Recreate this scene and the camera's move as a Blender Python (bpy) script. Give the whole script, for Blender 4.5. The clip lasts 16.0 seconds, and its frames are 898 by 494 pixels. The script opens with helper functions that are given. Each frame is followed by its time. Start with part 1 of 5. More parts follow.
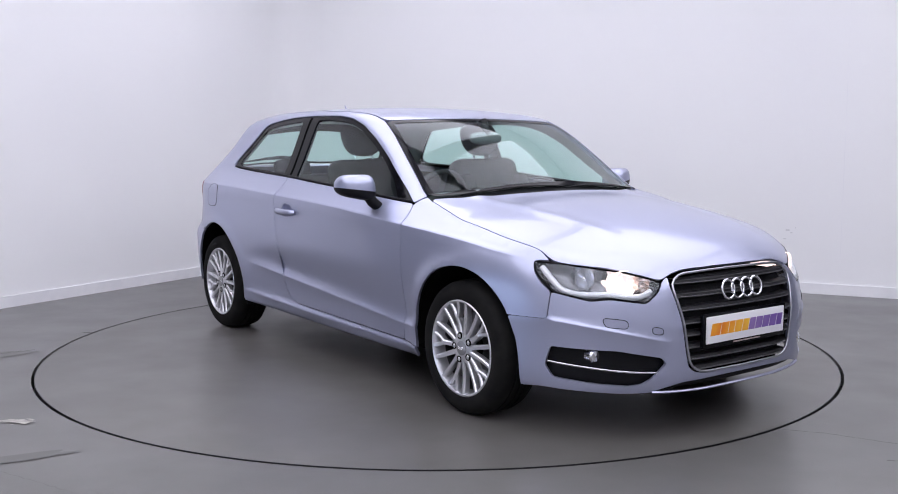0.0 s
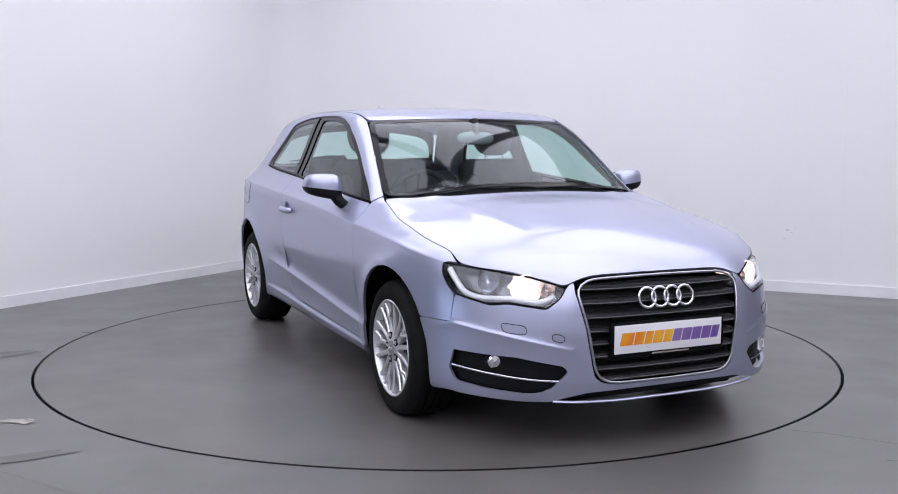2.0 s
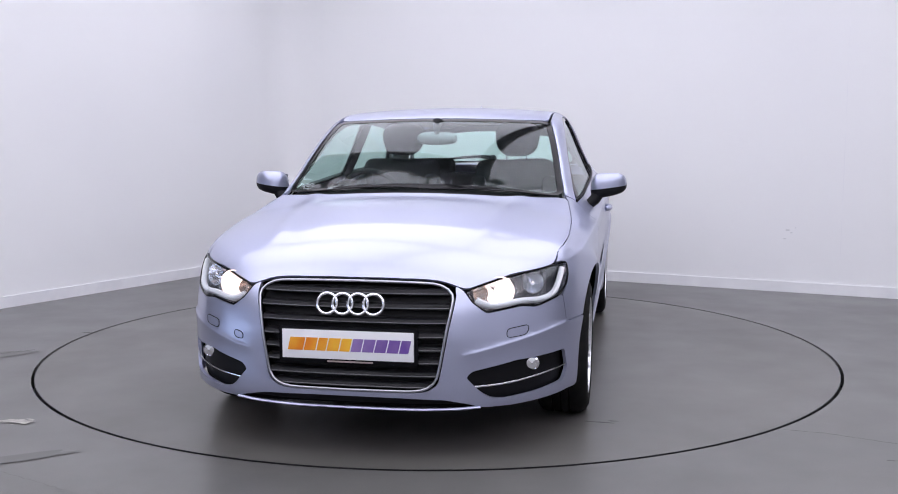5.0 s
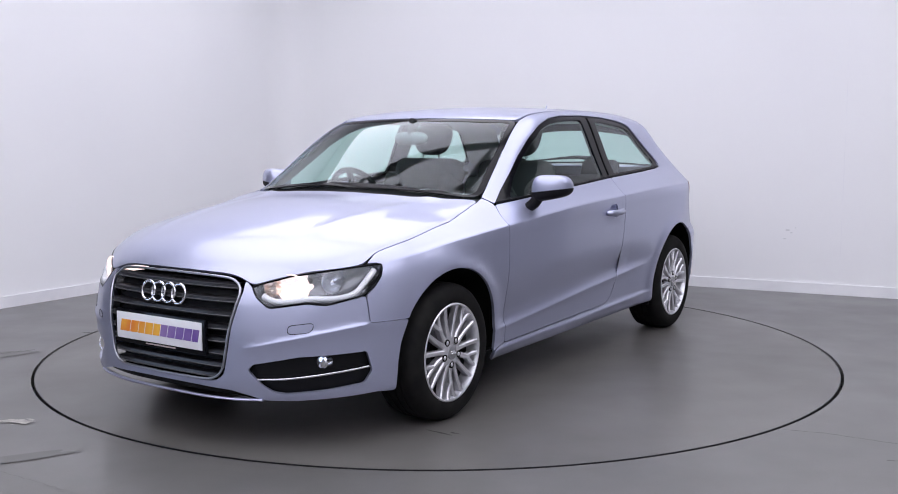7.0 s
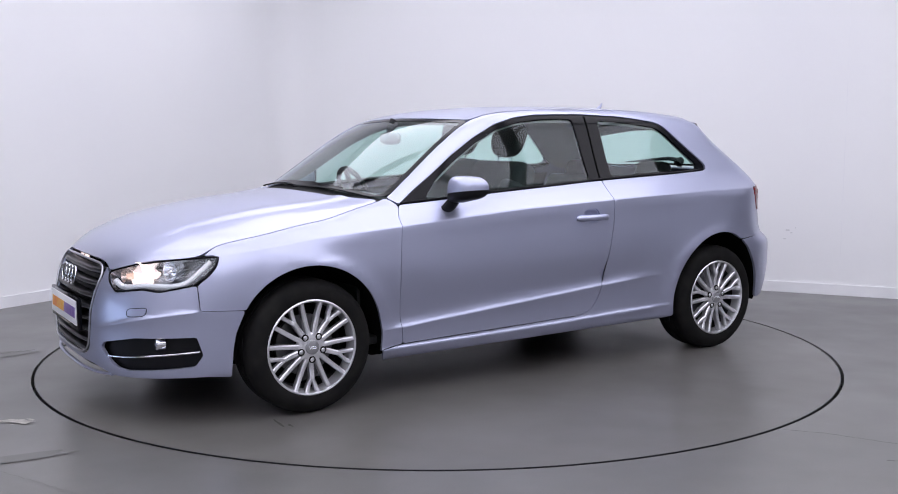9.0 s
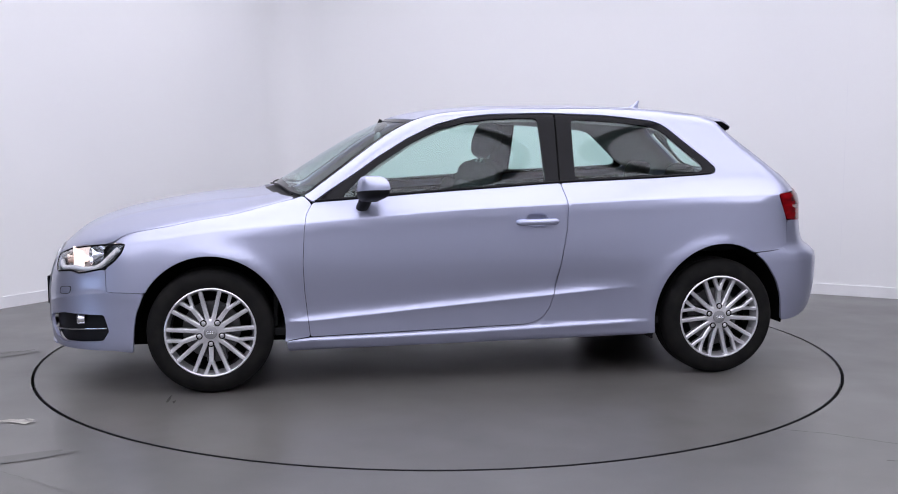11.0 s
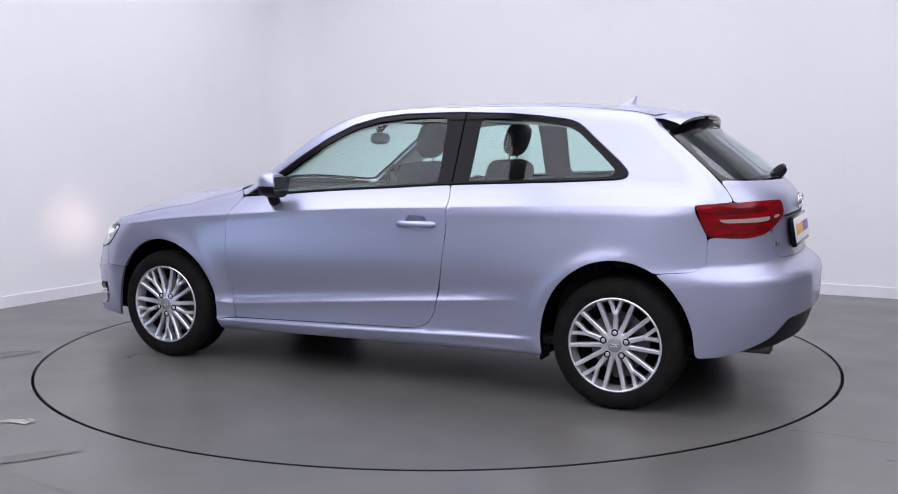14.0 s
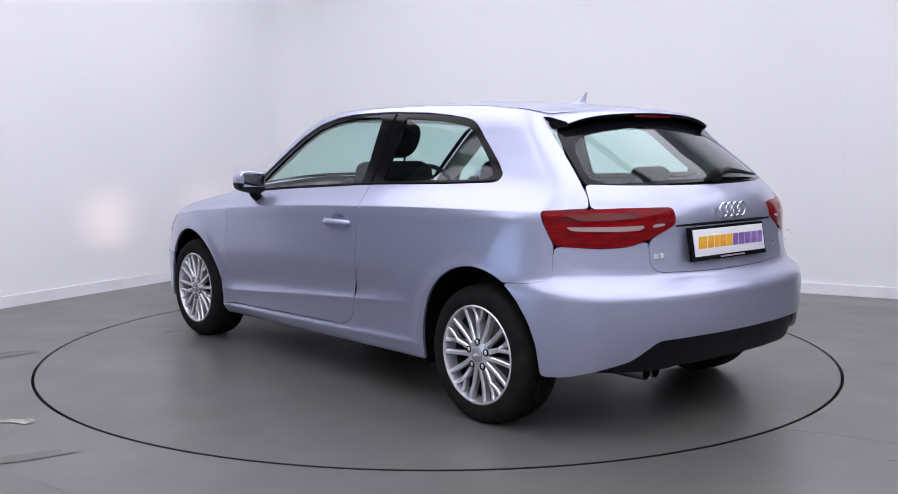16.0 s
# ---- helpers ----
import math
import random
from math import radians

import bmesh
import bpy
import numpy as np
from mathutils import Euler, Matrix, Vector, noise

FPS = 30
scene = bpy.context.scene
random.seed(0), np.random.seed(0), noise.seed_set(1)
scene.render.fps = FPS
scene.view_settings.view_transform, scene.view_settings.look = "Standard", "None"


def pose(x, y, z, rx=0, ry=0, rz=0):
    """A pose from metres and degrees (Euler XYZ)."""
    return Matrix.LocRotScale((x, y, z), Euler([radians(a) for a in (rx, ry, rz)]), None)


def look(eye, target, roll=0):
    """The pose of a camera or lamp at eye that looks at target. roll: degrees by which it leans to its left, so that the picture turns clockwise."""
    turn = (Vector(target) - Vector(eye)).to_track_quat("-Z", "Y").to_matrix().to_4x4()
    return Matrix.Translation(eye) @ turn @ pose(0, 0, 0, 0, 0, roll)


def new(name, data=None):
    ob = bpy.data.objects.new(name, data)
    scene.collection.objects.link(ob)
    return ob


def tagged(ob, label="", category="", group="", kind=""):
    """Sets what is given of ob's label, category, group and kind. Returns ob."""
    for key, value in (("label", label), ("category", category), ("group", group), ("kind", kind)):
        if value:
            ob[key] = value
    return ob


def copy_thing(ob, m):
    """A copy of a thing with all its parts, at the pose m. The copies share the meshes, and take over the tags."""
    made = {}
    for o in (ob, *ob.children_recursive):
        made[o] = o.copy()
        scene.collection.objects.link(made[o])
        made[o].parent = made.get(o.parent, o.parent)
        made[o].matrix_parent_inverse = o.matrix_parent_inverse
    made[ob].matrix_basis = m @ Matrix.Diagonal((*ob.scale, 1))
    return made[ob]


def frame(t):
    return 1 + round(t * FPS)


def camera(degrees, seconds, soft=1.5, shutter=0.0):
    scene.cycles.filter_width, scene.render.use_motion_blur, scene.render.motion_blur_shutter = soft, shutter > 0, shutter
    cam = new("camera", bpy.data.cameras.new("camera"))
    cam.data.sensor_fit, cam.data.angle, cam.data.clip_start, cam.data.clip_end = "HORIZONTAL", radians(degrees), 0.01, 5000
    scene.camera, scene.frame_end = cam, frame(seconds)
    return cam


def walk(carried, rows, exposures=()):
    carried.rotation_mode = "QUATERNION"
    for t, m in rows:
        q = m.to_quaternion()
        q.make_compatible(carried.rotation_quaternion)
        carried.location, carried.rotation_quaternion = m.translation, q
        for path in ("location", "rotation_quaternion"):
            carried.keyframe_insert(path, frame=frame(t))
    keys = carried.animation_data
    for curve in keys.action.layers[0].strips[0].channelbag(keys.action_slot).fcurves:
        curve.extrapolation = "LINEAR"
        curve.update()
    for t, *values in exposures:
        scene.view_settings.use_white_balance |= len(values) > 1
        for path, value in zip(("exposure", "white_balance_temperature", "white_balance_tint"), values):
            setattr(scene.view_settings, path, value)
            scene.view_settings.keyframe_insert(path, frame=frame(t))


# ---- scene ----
EYE = Vector((0.0, -5.826, 1.2324))
PAN, TILT = radians(0.576), radians(6.267)
AIM = EYE + Vector((math.sin(PAN) * math.cos(TILT), math.cos(PAN) * math.cos(TILT), -math.sin(TILT)))
cam = camera(48.76, 16.0, soft=1.0)
walk(cam, [(0.0, look(EYE, AIM)), (16.0, look(EYE, AIM))])

# heading of the turntable in degrees, half second by half second
TURN = ((0, -53.99), (0.5, -54.66), (1, -56.9), (1.5, -60.53), (2, -66.07), (2.5, -71.64), (3, -77.64), (3.5, -83.35),
        (4, -89.35), (5, -101.1), (6, -112.8), (6.5, -118.55), (7, -124.5), (7.5, -130.25), (8, -136.15), (8.5, -141.85),
        (9, -147.75), (10, -159.4), (11, -171.1), (11.5, -177.0), (12, -182.8), (12.5, -188.55), (13, -194.4), (13.5, -200.15),
        (14, -206.1), (14.5, -211.8), (15, -217.75), (15.5, -223.45), (16, -229.4))
CAR_X, CAR_Y = -0.0396, 0.0706      # where the car stands on the disc
DISC_R = 2.236

# ---- light ----
world = bpy.data.worlds.new("world")
scene.world = world
world.use_nodes = True
world.node_tree.nodes["Background"].inputs[0].default_value = (0.75, 0.8, 1.0, 1)
world.node_tree.nodes["Background"].inputs[1].default_value = 0.15
scene.view_settings.exposure = 0.0
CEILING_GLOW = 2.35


# ---- materials ----
def shader(name, colour, rough=0.5, metal=0.0, **more):
    m = bpy.data.materials.new(name)
    m.use_nodes = True
    b = m.node_tree.nodes["Principled BSDF"]
    b.inputs["Base Color"].default_value = (*colour, 1)
    b.inputs["Roughness"].default_value = rough
    b.inputs["Metallic"].default_value = metal
    for key, value in more.items():
        b.inputs[key.replace("_", " ")].default_value = value
    return m


def link(m, a, b):
    m.node_tree.links.new(a, b)


def noisy(m, scale, low, high, target="Base Color", detail=4.0, coords="Object", stretch=(1, 1, 1), lo=0.3, hi=0.7):
    """Drives an input of the surface between low and high by a noise."""
    nt = m.node_tree
    b = nt.nodes["Principled BSDF"]
    tc, mp, nz, rp = (nt.nodes.new("ShaderNode" + k) for k in ("TexCoord", "Mapping", "TexNoise", "ValToRGB"))
    mp.inputs["Scale"].default_value = stretch
    nz.inputs["Scale"].default_value, nz.inputs["Detail"].default_value = scale, detail
    rp.color_ramp.elements[0].position, rp.color_ramp.elements[1].position = lo, hi
    a, c = (low, high) if isinstance(low, tuple) else ((low,) * 3, (high,) * 3)
    rp.color_ramp.elements[0].color, rp.color_ramp.elements[1].color = (*a, 1), (*c, 1)
    link(m, tc.outputs[coords], mp.inputs[0])
    link(m, mp.outputs[0], nz.inputs["Vector"])
    link(m, nz.outputs["Fac"], rp.inputs[0])
    link(m, rp.outputs[0], b.inputs[target])
    return rp


def bumpy(m, scale, strength, distance=0.002, detail=3.0):
    nt = m.node_tree
    tc, nz, bp = (nt.nodes.new("ShaderNode" + k) for k in ("TexCoord", "TexNoise", "Bump"))
    nz.inputs["Scale"].default_value, nz.inputs["Detail"].default_value = scale, detail
    bp.inputs["Strength"].default_value, bp.inputs["Distance"].default_value = strength, distance
    link(m, tc.outputs["Object"], nz.inputs["Vector"])
    link(m, nz.outputs["Fac"], bp.inputs["Height"])
    link(m, bp.outputs[0], nt.nodes["Principled BSDF"].inputs["Normal"])
    return m


def glazing(name, tint, ior=1.5, rough=0.0):
    """A thin pane: it lets light through, tinted, and mirrors by Fresnel."""
    m = bpy.data.materials.new(name)
    m.use_nodes = True
    nt = m.node_tree
    nt.nodes.remove(nt.nodes["Principled BSDF"])
    tr, gl, fr, mx, pw, ma = (nt.nodes.new("ShaderNode" + k) for k in ("BsdfTransparent", "BsdfGlossy", "LayerWeight", "MixShader", "Math", "Math"))
    tr.inputs[0].default_value = (*tint, 1)
    gl.inputs["Roughness"].default_value = rough
    gl.inputs[0].default_value = (0.95, 0.98, 1.0, 1)
    fr.inputs[0].default_value = 0.5
    pw.operation, ma.operation = "POWER", "MULTIPLY_ADD"
    pw.inputs[1].default_value = 4.5
    ma.inputs[1].default_value, ma.inputs[2].default_value = 0.9, ((ior - 1) / (ior + 1)) ** 2 * 1.1
    link(m, fr.outputs["Facing"], pw.inputs[0])
    link(m, pw.outputs[0], ma.inputs[0])
    link(m, ma.outputs[0], mx.inputs[0])
    link(m, tr.outputs[0], mx.inputs[1])
    link(m, gl.outputs[0], mx.inputs[2])
    link(m, mx.outputs[0], nt.nodes["Material Output"].inputs[0])
    return m


def glow(name, colour, strength):
    m = bpy.data.materials.new(name)
    m.use_nodes = True
    b = m.node_tree.nodes["Principled BSDF"]
    b.inputs["Base Color"].default_value = (*colour, 1)
    b.inputs["Emission Color"].default_value = (*colour, 1)
    b.inputs["Emission Strength"].default_value = strength
    return m


PAINT = shader("silver_paint", (0.43, 0.45, 0.60), 0.36, 0.72, Coat_Weight=0.5, Coat_Roughness=0.04)
noisy(PAINT, 900, (0.395, 0.416, 0.558), (0.457, 0.480, 0.640), detail=1)
bumpy(PAINT, 700, 0.02, 0.0005, 1)
BLACK_GLOSS = shader("black_gloss_trim", (0.004, 0.004, 0.006), 0.1, 0.0, Specular_IOR_Level=0.14)
BLACK = bumpy(shader("black_plastic", (0.006, 0.006, 0.008), 0.5, 0.0, Specular_IOR_Level=0.18), 600, 0.15, 0.001)
SLAT = shader("slat_grey_plastic", (0.012, 0.012, 0.014), 0.3)
LINER = shader("liner_black", (0.003, 0.003, 0.003), 0.9, 0.0, Specular_IOR_Level=0.1)
RUBBER = bumpy(shader("tyre_rubber", (0.01, 0.01, 0.011), 0.8, 0.0, Specular_IOR_Level=0.12), 250, 0.2, 0.001)
noisy(RUBBER, 14, (0.006, 0.006, 0.007), (0.013, 0.0125, 0.012))
ALLOY = shader("silver_alloy", (0.72, 0.72, 0.76), 0.3, 0.75, Coat_Weight=0.5, Coat_Roughness=0.1)
noisy(ALLOY, 400, (0.68, 0.68, 0.72), (0.76, 0.76, 0.8), detail=1)
STEEL = noisy(shader("brake_steel", (0.13, 0.13, 0.135), 0.35, 1.0), 90, 0.3, 0.5, "Roughness") and bpy.data.materials["brake_steel"]
SLAT_EDGE = shader("slat_edge_grey", (0.10, 0.10, 0.11), 0.3)
MIRROR = shader("darkened_mirror", (0.30, 0.31, 0.33), 0.03, 1.0)
SATIN = shader("satin_chrome", (0.46, 0.47, 0.52), 0.28, 1.0)
CHROME = shader("chrome", (0.85, 0.86, 0.9), 0.1, 1.0)
GLASS = glazing("tinted_glass", (0.76, 0.93, 0.88), 1.5)
CLEAR = glazing("clear_lens", (0.93, 0.95, 0.97), 1.5)
REDLENS = shader("red_lamp_lens", (0.35, 0.003, 0.007), 0.12, 0.0, Specular_IOR_Level=0.15)
noisy(REDLENS, 60, (0.10, 0.001, 0.003), (0.25, 0.002, 0.005), stretch=(0.2, 0.2, 1))
DARKRED = shader("dark_red_lens", (0.10, 0.002, 0.004), 0.1, 0.0, Specular_IOR_Level=0.3)
GREYLENS = shader("smoked_white_lens", (0.36, 0.29, 0.29), 0.12)
FABRIC = bumpy(shader("seat_cloth", (0.014, 0.0145, 0.016), 0.9), 500, 0.3)
noisy(FABRIC, 40, (0.011, 0.0115, 0.013), (0.019, 0.0195, 0.022))
CABIN = bumpy(shader("cabin_plastic", (0.015, 0.0155, 0.017), 0.65, 0.0, Specular_IOR_Level=0.3), 400, 0.2)
HEADLINER = shader("pale_headliner", (0.45, 0.45, 0.44), 0.9)
PLATE = shader("plate_white", (0.78, 0.78, 0.82), 0.35)
ORANGE = noisy(shader("plate_orange", (0.8, 0.3, 0.02), 0.4), 9, (0.75, 0.22, 0.01), (0.85, 0.5, 0.04)) and bpy.data.materials["plate_orange"]
PURPLE = noisy(shader("plate_purple", (0.16, 0.09, 0.32), 0.4), 9, (0.13, 0.06, 0.3), (0.26, 0.17, 0.4)) and bpy.data.materials["plate_purple"]
LAMP_WHITE = glow("headlamp_glow", (1.0, 0.80, 0.76), 1.5)
LAMP_WHITE.node_tree.nodes["Principled BSDF"].inputs["Base Color"].default_value = (0.06, 0.05, 0.05, 1)
LAMP_BEAM = glow("headlamp_bulb", (1.0, 0.72, 0.62), 4200.0)
AMBER = shader("pale_indicator_bowl", (0.80, 0.66, 0.58), 0.2, 0.8)

WALL = bumpy(shader("white_wall_paint", (0.80, 0.80, 0.815), 0.6), 3, 0.05, 0.01)
noisy(WALL, 0.5, (0.78, 0.78, 0.80), (0.82, 0.82, 0.83))
TRIM = noisy(shader("baseboard_paint", (0.78, 0.78, 0.8), 0.4), 6, (0.74, 0.74, 0.77), (0.8, 0.8, 0.82)) and bpy.data.materials["baseboard_paint"]
CEIL = noisy(shader("ceiling_paint", (0.7, 0.7, 0.71), 0.9), 2, (0.68, 0.68, 0.69), (0.72, 0.72, 0.73)) and bpy.data.materials["ceiling_paint"]
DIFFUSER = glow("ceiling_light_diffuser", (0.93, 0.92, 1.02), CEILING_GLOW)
BLUE_GLOW = glow("added_blue_glow", (0.58, 0.72, 1.0), 2.8)
DIM_WALL = noisy(shader("dim_wall_grey", (0.06, 0.06, 0.065), 0.9), 3, (0.05, 0.05, 0.055), (0.075, 0.075, 0.08)) and bpy.data.materials["dim_wall_grey"]
GREYMARK = shader("faint_grey_mark", (0.62, 0.62, 0.64), 0.7)
FRAME = shader("light_frame_white", (0.7, 0.7, 0.7), 0.4)


def concrete(name, base, seedling):
    """Painted concrete: broad blotches, fine grain, scuffs, and a gloss that varies."""
    m = shader(name, base, 0.32)
    nt = m.node_tree
    b = nt.nodes["Principled BSDF"]
    tc = nt.nodes.new("ShaderNodeTexCoord")
    mp = nt.nodes.new("ShaderNodeMapping")
    mp.inputs["Location"].default_value = (seedling, seedling * 0.7, 0)
    link(m, tc.outputs["Object"], mp.inputs[0])

    def layer(scale, detail, lo, hi, a, c):
        nz, rp = nt.nodes.new("ShaderNodeTexNoise"), nt.nodes.new("ShaderNodeValToRGB")
        nz.inputs["Scale"].default_value, nz.inputs["Detail"].default_value = scale, detail
        rp.color_ramp.elements[0].position, rp.color_ramp.elements[1].position = lo, hi
        rp.color_ramp.elements[0].color, rp.color_ramp.elements[1].color = (*a, 1), (*c, 1)
        link(m, mp.outputs[0], nz.inputs["Vector"])
        link(m, nz.outputs["Fac"], rp.inputs[0])
        return rp.outputs[0]

    def times(x, y):
        mx = nt.nodes.new("ShaderNodeMix")
        mx.data_type, mx.blend_type = "RGBA", "MULTIPLY"
        mx.inputs["Factor"].default_value = 1.0
        link(m, x, mx.inputs[6])
        link(m, y, mx.inputs[7])
        return mx.outputs[2]

    dark, light = tuple(v * 0.86 for v in base), tuple(v * 1.12 for v in base)
    col = layer(0.8, 5, 0.35, 0.68, dark, light)
    col = times(col, layer(5, 6, 0.3, 0.7, (0.92,) * 3, (1.05, 1.05, 1.05)))
    col = times(col, layer(160, 3, 0.25, 0.75, (0.9,) * 3, (1.08, 1.08, 1.08)))
    link(m, col, b.inputs["Base Color"])
    link(m, layer(2.2, 5, 0.3, 0.7, (0.28,) * 3, (0.37,) * 3), b.inputs["Roughness"])
    return m


FLOOR = concrete("grey_floor_paint", (0.118, 0.115, 0.112), 0)
DISC = concrete("grey_disc_paint", (0.114, 0.109, 0.104), 3.7)
SCUFF = noisy(shader("worn_bare_concrete", (0.45, 0.43, 0.4), 0.8), 30, (0.36, 0.34, 0.32), (0.52, 0.5, 0.47)) and bpy.data.materials["worn_bare_concrete"]
SMUDGE = noisy(shader("dark_smudge", (0.05, 0.048, 0.046), 0.6), 60, (0.035, 0.033, 0.032), (0.08, 0.077, 0.074)) and bpy.data.materials["dark_smudge"]
DULL = noisy(shader("dull_floor_band", (0.096, 0.093, 0.09), 0.42), 5, (0.098, 0.095, 0.093), (0.116, 0.113, 0.110)) and bpy.data.materials["dull_floor_band"]
STAIN = noisy(shader("dull_floor_patch", (0.13, 0.128, 0.125), 0.5), 9, (0.12, 0.118, 0.115), (0.15, 0.146, 0.14)) and bpy.data.materials["dull_floor_patch"]


# ---- mesh helpers ----
def part(name, bm, material, parent=None, label="", smooth=None):
    me = bpy.data.meshes.new(name)
    bm.normal_update()
    bm.to_mesh(me)
    bm.free()
    me.materials.append(material)
    if smooth is not None:
        me.shade_smooth()
        if smooth > 0:
            me.set_sharp_from_angle(angle=radians(smooth))
    ob = new(name, me)
    ob.parent = parent
    if label:
        tagged(ob, label)
    return ob


def box(bm, lo, hi, bevel=0.0, m=None):
    """A box between two corners, with bevelled edges, moved by m."""
    lo, hi = Vector(lo), Vector(hi)
    size, mid = hi - lo, (hi + lo) / 2
    made = bmesh.ops.create_cube(bm, size=1.0, matrix=Matrix.Translation(mid) @ Matrix.Diagonal((*size, 1)))
    vs = made["verts"]
    if bevel:
        es = list({e for v in vs for e in v.link_edges})
        out = bmesh.ops.bevel(bm, geom=es, offset=bevel, segments=2, affect="EDGES", profile=0.6)
        vs = list({v for f in out["faces"] for v in f.verts} | {v for v in vs if v.is_valid})
    if m is not None:
        bmesh.ops.transform(bm, matrix=m, verts=vs)
    return bm


def revolve(bm, profile, steps, m=None, closed=False):
    """Turns a profile of (radius, height) about the local z axis."""
    rings = [[bm.verts.new((r * math.cos(a), r * math.sin(a), h)) for r, h in profile]
             for a in (2 * math.pi * i / steps for i in range(steps))]
    n = len(profile)
    for i in range(steps):
        a, b = rings[i], rings[(i + 1) % steps]
        for j in range(n if closed else n - 1):
            k = (j + 1) % n
            bm.faces.new((a[j], b[j], b[k], a[k]))
    vs = [v for ring in rings for v in ring]
    if m is not None:
        bmesh.ops.transform(bm, matrix=m, verts=vs)
    return bm


def tube(bm, points, radius, sides=8, closed=False, flat=1.0):
    """A round or flattened bar along points."""
    pts = [Vector(p) for p in points]
    n, rings = len(pts), []
    up = Vector((0, 0, 1))
    for i, p in enumerate(pts):
        a = pts[(i - 1) % n] if closed or i else p
        b = pts[(i + 1) % n] if closed or i < n - 1 else p
        d = (b - a).normalized()
        s = d.cross(up)
        s = s.normalized() if s.length > 1e-4 else Vector((1, 0, 0))
        u = s.cross(d).normalized()
        r = radius[i] if isinstance(radius, (list, tuple)) else radius
        rings.append([bm.verts.new(p + s * (r * math.cos(q)) + u * (r * flat * math.sin(q)))
                      for q in (2 * math.pi * k / sides for k in range(sides))])
    for i in range(n if closed else n - 1):
        a, b = rings[i], rings[(i + 1) % n]
        for k in range(sides):
            bm.faces.new((a[k], b[k], b[(k + 1) % sides], a[(k + 1) % sides]))
    if not closed:
        bm.faces.new(rings[0][::-1])
        bm.faces.new(rings[-1])
    return bm


# ---- the room ----
CORNER = Vector((-1.47, 4.15, 0))
ALONG_L, ALONG_R = Vector((-0.52, -0.854, 0)).normalized(), Vector((0.898, -0.44, 0)).normalized()
HEIGHT, LEN_L, LEN_R = 3.5, 13.0, 12.0


GLOW_SLOT = (7.0, 12.4, 0.85)                        # slot for an added blue glow: from, to along the left wall, height
BEND = 0.35                                     # how far the rounded corner reaches along each wall


def corner_curve(lift=0.0):
    """Points of the rounded corner from the one wall to the other."""
    p0, p2 = CORNER + ALONG_L * BEND, CORNER + ALONG_R * BEND
    out = []
    for i in range(13):
        s = i / 12
        out.append(p0 * (1 - s) ** 2 + CORNER * 2 * s * (1 - s) + p2 * s * s)
    return out


def strip(bm, run, height, thick, z0=0.0):
    """An upright band along a run of ground points, thickened away from the room's middle."""
    mid = Vector((0, -1.0, 0))
    cols = []
    for i, p in enumerate(run):
        a, b = run[max(i - 1, 0)], run[min(i + 1, len(run) - 1)]
        d = (b - a).normalized()
        n = Vector((d.y, -d.x, 0))
        if n.dot(mid - p) > 0:
            n = -n
        cols.append([bm.verts.new(q) for q in (p + Vector((0, 0, z0)), p + Vector((0, 0, z0 + height)),
                                               p + n * thick + Vector((0, 0, z0 + height)), p + n * thick + Vector((0, 0, z0)))])
    for a, b in zip(cols, cols[1:]):
        for k in range(4):
            bm.faces.new((a[k], b[k], b[(k + 1) % 4], a[(k + 1) % 4]))
    bm.faces.new(cols[0])
    bm.faces.new(cols[-1][::-1])
    bmesh.ops.recalc_face_normals(bm, faces=bm.faces)
    return bm


